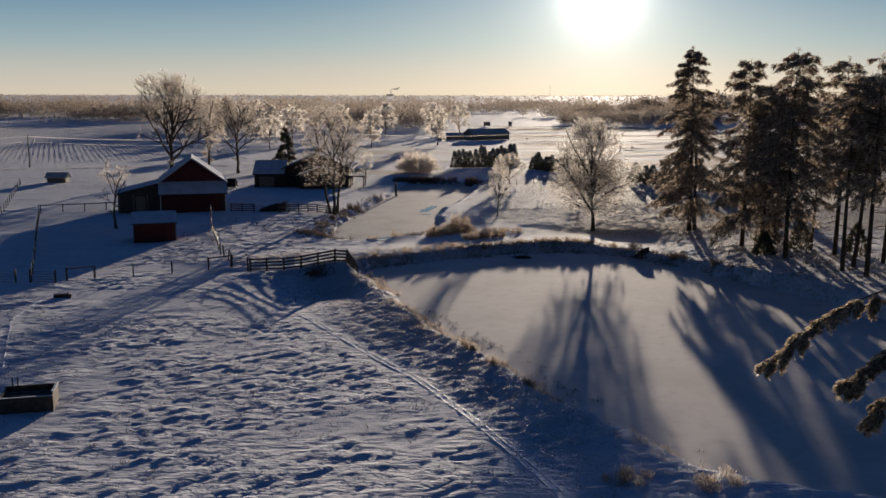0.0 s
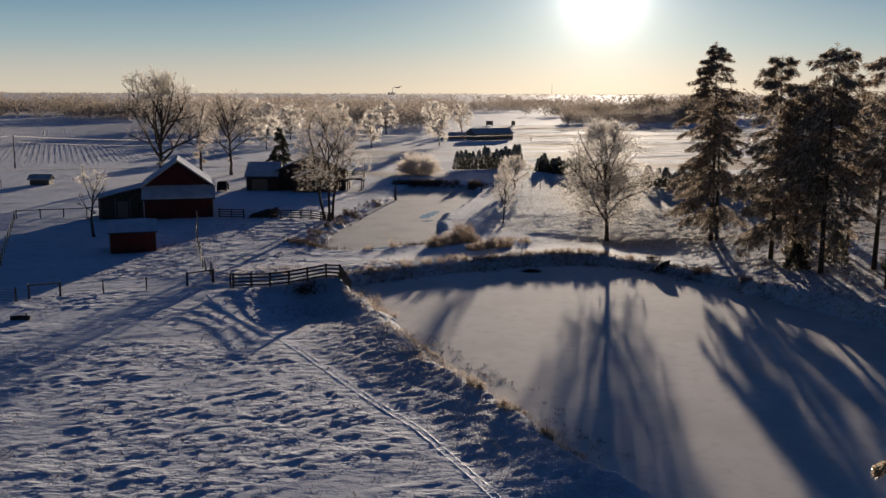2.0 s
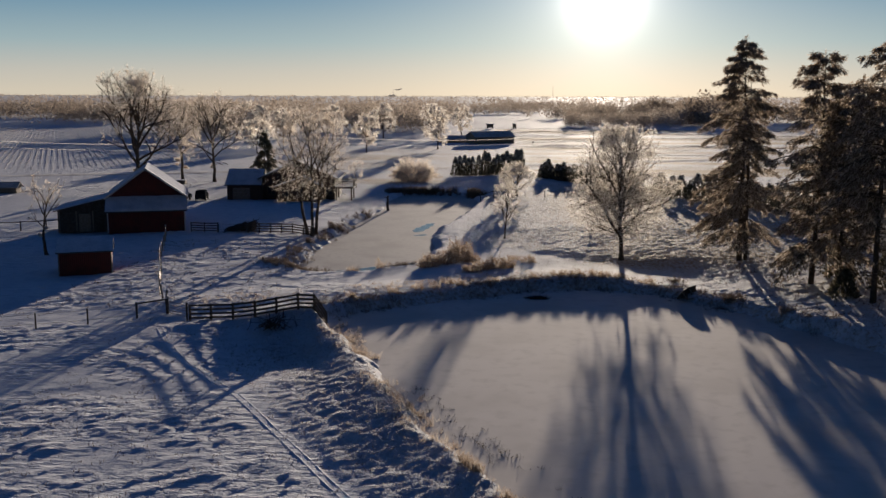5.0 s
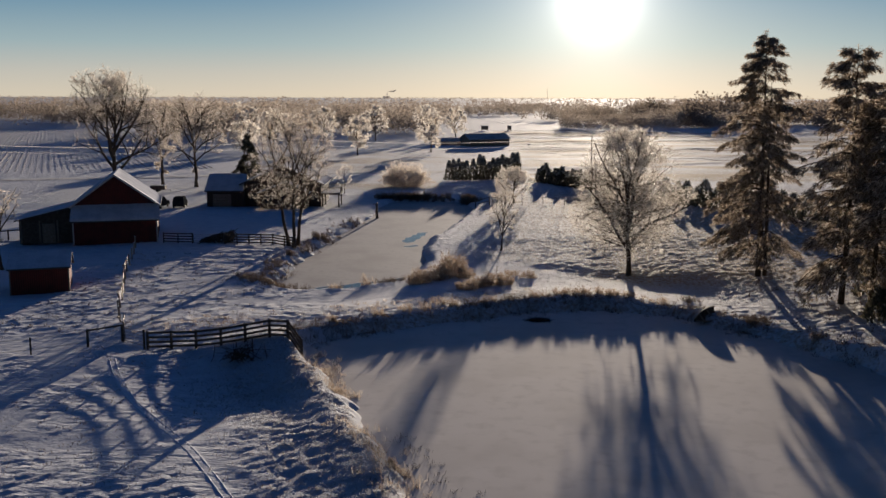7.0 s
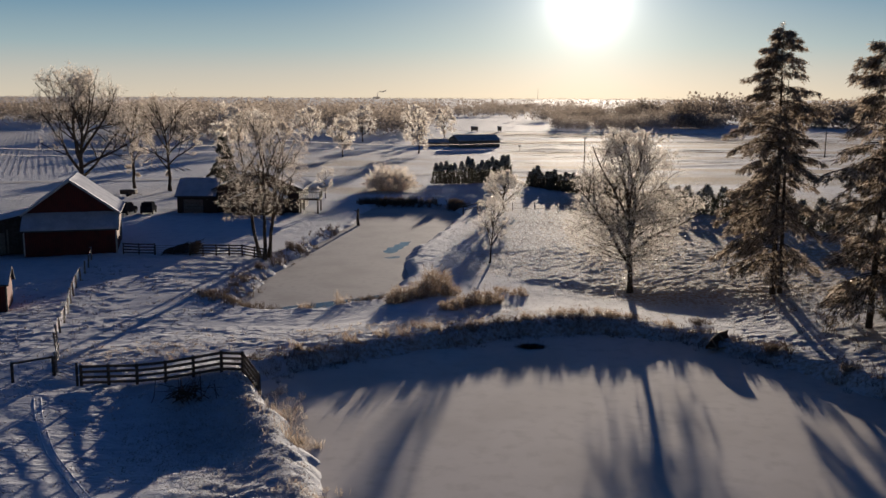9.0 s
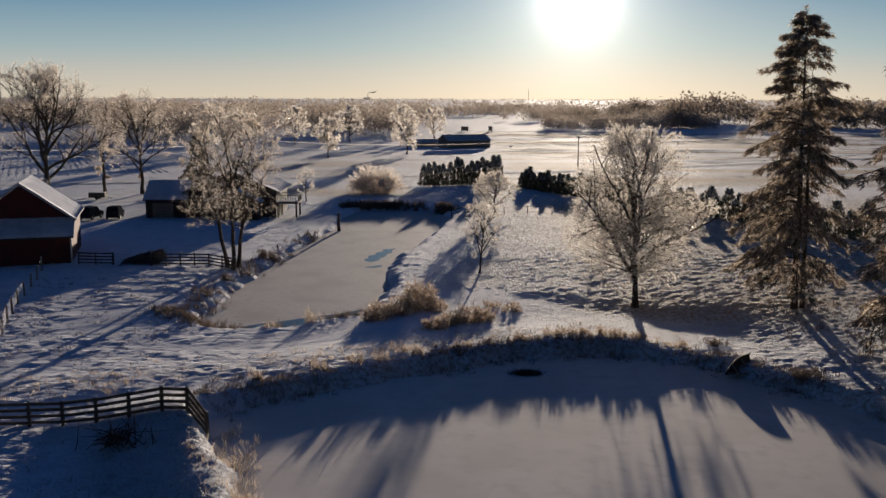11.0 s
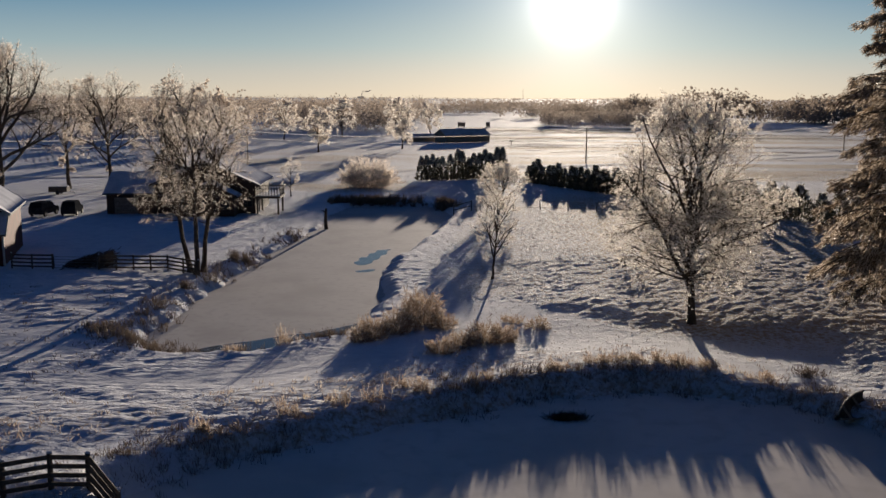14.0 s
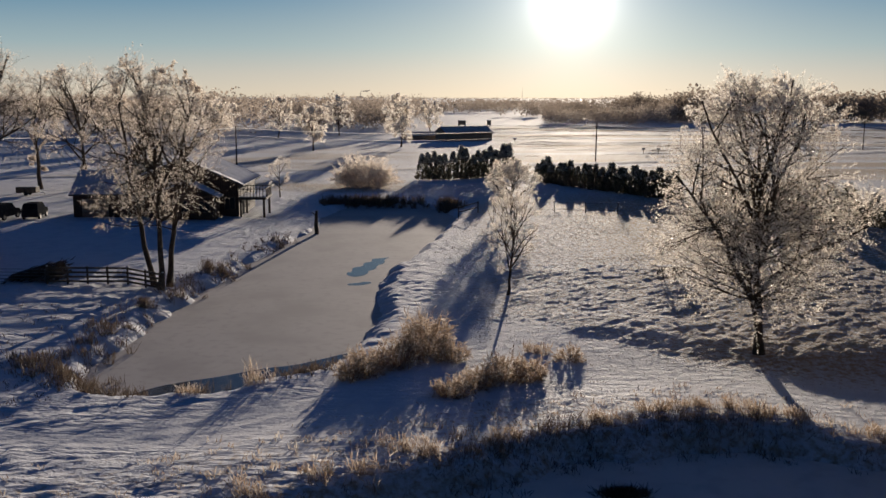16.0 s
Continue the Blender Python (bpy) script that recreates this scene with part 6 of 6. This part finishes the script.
for i, (x, y, h, r, n) in enumerate([(-10.4, 133.2, 1.6, 0.8, 110), (-13.6, 131.4, 0.9, 0.7, 120), (4.6, 138.6, 0.8, 0.9, 180), (-4.0, 120.6, 1.3, 0.8, 90), (-1.5, 122.4, 0.9, 0.9, 130), (1.6, 124.2, 0.7, 0.8, 120), (-8.0, 118.8, 1.0, 0.8, 90), (-11.6, 116.4, 0.8, 0.7, 90), (-8.0, 99.6, 1.1, 0.9, 300), (-3.6, 86.6, 0.9, 0.8, 260), (-0.2, 76.6, 1.0, 0.9, 300), (1.8, 72.4, 1.0, 0.9, 300), (4.0, 68.2, 0.9, 0.8, 260), (7.9, 53.0, 1.1, 1.1, 300), (12.5, 52.5, 1.0, 1.3, 300), (-19.8, 164, 1.2, 1.5, 300), (-21.4, 150, 1.1, 1.1, 220), (-22, 144, 0.9, 0.9, 160), (24, 118.5, 1.0, 1.1, 240), (20.5, 126.5, 0.8, 1.0, 200), (13, 127.5, 0.7, 1.2, 200), (27, 112, 1.0, 1.2, 220), (5.8, 126.4, 0.7, 0.8, 150), (8.4, 127.6, 0.8, 0.9, 170), (10.6, 128.1, 0.7, 0.8, 150), (12.4, 127.8, 0.9, 0.9, 180), (14.6, 127.0, 0.8, 1.0, 180), (17.4, 125.9, 0.8, 0.9, 170), (-2.6, 123.2, 0.8, 0.8, 140), (-5.6, 120.4, 0.9, 0.7, 120)]):
    shrub("dry_shrub", x, y, h, r, 400 + i, n, "clump of golden dry grass and weeds on the bank", group="bank shrubs", mat=REED if x < -18 or y > 112 and x > 19 else BUSH if y > 112 else None, width=0.016)

# crop rows in the far field
rng = np.random.default_rng(80)
way = np.array([-0.408, 0.913])
acr = np.array([0.913, 0.408])
st = []
for k in range(90):
    o = np.array([-105.0, 262.0]) + acr * (k * 1.55 - 95)
    s = rng.uniform(0, 330, 260)
    st.append(o + way * s[:, None] + acr * rng.normal(size=(260, 1)) * 0.12)
st = np.concatenate(st)
st = st[st[:, 1] > 262]
d = np.column_stack([way[0] * np.ones(len(st)), way[1] * np.ones(len(st)), rng.uniform(-0.02, 0.1, len(st))]) * rng.uniform(0.8, 2.4, (len(st), 1))
a = np.column_stack([st, ground_height(st[:, 0], st[:, 1], False) + 0.02])
v = np.stack([a, a + d * [1, 1, 0], a + d * [1, 1, 0] + [0, 0, 0.11], a + [0, 0, 0.11]], 1).reshape(-1, 3)
tagged(new("crop_rows", big_mesh("crop_rows", v, np.arange(len(v)).reshape(-1, 4), STUBBLE)), "rows of crop stubble showing through the snow", "stubble field", kind="stuff")

# wind-bared streaks of stubble over the open field
rng = np.random.default_rng(84)
n = 2600
st = np.stack([rng.uniform(-5, 230, n), rng.uniform(262, 570, n)], 1)
st = st[(vnoise(st[:, 0] / 60, st[:, 1] / 16, 85) > 0.45) & (st[:, 0] > 20 - (st[:, 1] - 262) * 0.1)]
n = len(st)
d = np.column_stack([np.ones(n), rng.normal(0.05, 0.05, n), np.zeros(n)]) * rng.uniform(3, 16, (n, 1))
a = np.column_stack([st, ground_height(st[:, 0], st[:, 1], False) - 0.02])
up = np.column_stack([np.zeros((n, 2)), rng.uniform(0.04, 0.09, n)])
v = np.stack([a, a + d, a + d + up * 0.6, a + up], 1).reshape(-1, 3)
tagged(new("field_stubble", big_mesh("field_stubble", v, np.arange(len(v)).reshape(-1, 4), STUBBLE)), "low tan stubble showing through the snow in streaks", "stubble field", kind="stuff")

# ---- woods to the horizon ----


def woods(name, places, h, blades, seed, mat, label, size):
    rng = np.random.default_rng(seed)
    n = len(places)
    hh = h * (0.62 + 0.55 * vnoise(places[:, 0] / 30 + seed, places[:, 1] / 60, 35)) * rng.uniform(0.8, 1.1, n)
    c = np.repeat(places, blades, axis=0)
    H = np.repeat(hh, blades)
    k = len(c)
    u = rng.normal(size=(k, 3))
    u /= np.linalg.norm(u, axis=1)[:, None]
    rr = rng.uniform(0.15, 1.0, k) ** 0.6
    p = np.column_stack([c[:, 0] + u[:, 0] * rr * H * 0.36, c[:, 1] + u[:, 1] * rr * H * 0.36, H * 0.5 + u[:, 2] * rr * H * 0.48])
    d = u * 0.5 + rng.normal(size=(k, 3)) * [0.8, 0.8, 0.3]
    d /= np.linalg.norm(d, axis=1)[:, None]
    v, f = ribbons(rng, p, d * size * H[:, None] * rng.uniform(0.35, 0.8, (k, 1)), 0.75 * size * H, 0.75)
    return tagged(new(name, big_mesh(name, v, f, mat)), label, "woods", kind="stuff")


def scatter(n, y0, y1, lo, hi, seed, power=1.0, clump=45.0):
    """Places between two lines of sight, lo and hi being x per y."""
    rng = np.random.default_rng(seed)
    y = y0 + (y1 - y0) * rng.random(3 * n) ** power
    x = y * rng.uniform(lo, hi, 3 * n)
    keep = vnoise(x / clump + seed, y / (clump * 1.3), 33) * 0.75 + 0.25 * rng.random(3 * n)
    best = np.argsort(-keep)[:n]
    return np.stack([x, y], 1)[best]


woods("woods_left", scatter(1500, 600, 800, -0.62, -0.26, 90), 15, 36, 91, WOODS_HAZE, "dark leafless woods beyond the stubble field", 0.07)
woods("woods_right", scatter(1100, 600, 860, 0.17, 0.62, 92), 20, 78, 93, WOODS_HAZE, "leafless brown woods beyond the open fields", 0.085)
woods("woods_right_low", scatter(500, 590, 800, 0.07, 0.2, 82), 14, 60, 83, WOODS_HAZE, "lower leafless woods at the end of the fields", 0.06)
woods("woods_edge", scatter(420, 575, 640, 0.085, 0.25, 94), 11, 60, 95, FROST_HAZE, "lower frosted trees along the wood's edge", 0.07)
woods("woods_middle", scatter(1100, 430, 900, -0.32, -0.02, 96), 16, 54, 97, FROST_HAZE, "brightly frosted trees beyond the road", 0.07)
woods("woods_middle_far", scatter(2200, 780, 1300, -0.35, 0.14, 98), 11, 20, 99, FROST_HAZE, "frosted woods stretching into the distance", 0.14)
woods("woods_far", scatter(4200, 900, 2200, -0.62, 0.62, 100, 1.3), 9, 11, 101, FROST_HAZE, "frosted woods stretching to the horizon", 0.2)
woods("woods_horizon", scatter(4200, 2000, 4700, -0.62, 0.62, 102, 1.0), 9, 7, 103, FROST_HAZE, "far woods along the horizon", 0.34)

# far off: a mast, and a works with its steam
mast = thing("radio_mast", 347, 4600, 0, 0, "thin radio mast on the horizon", "mast")
Shape().tube([(0, 0, 0), (0, 0, 52)], [1.0, 0.5], 5).make("mast_tube", METAL, mast)
plant = thing("power_works", -417, 4600, 0, 0, "distant works with a short smoke stack", "works")
# hall and stack take the pale steam colour, as haze would wash them out
Shape().box(-16, 16, 0, 20, 0, 10, 0.5).make("hall", STEAM_HAZE, plant)
Shape().tube([(6, 0, 0), (6, 0, 27)], [2.2, 1.8], 8).make("stack", STEAM_HAZE, plant)
rng = np.random.default_rng(110)
puff = Shape()
for i in range(12):
    t = i / 11
    bm = bmesh.new()
    bmesh.ops.create_icosphere(bm, subdivisions=2, radius=1.2 + 2.2 * t)
    for q in bm.verts:
        q.co *= 1 + 0.25 * noise.noise(q.co * 0.35 + Vector((i, 0, 0)))
    m = Matrix.Translation((6 + 36 * t + rng.normal() * 2, 0, 31 + 5 * t ** 0.7 + rng.normal() * 1.5))
    puff.add([tuple(m @ Vector((q.co.x * 1.5, q.co.y, q.co.z * 0.75))) for q in bm.verts], [tuple(k.index for k in f.verts) for f in bm.faces])
    bm.free()
st = puff.make("steam_plume", STEAM_HAZE, None, "", True)
st.location = (-417, 4600, 0)
tagged(st, "thin plume of steam drifting from the works", "steam", kind="stuff")
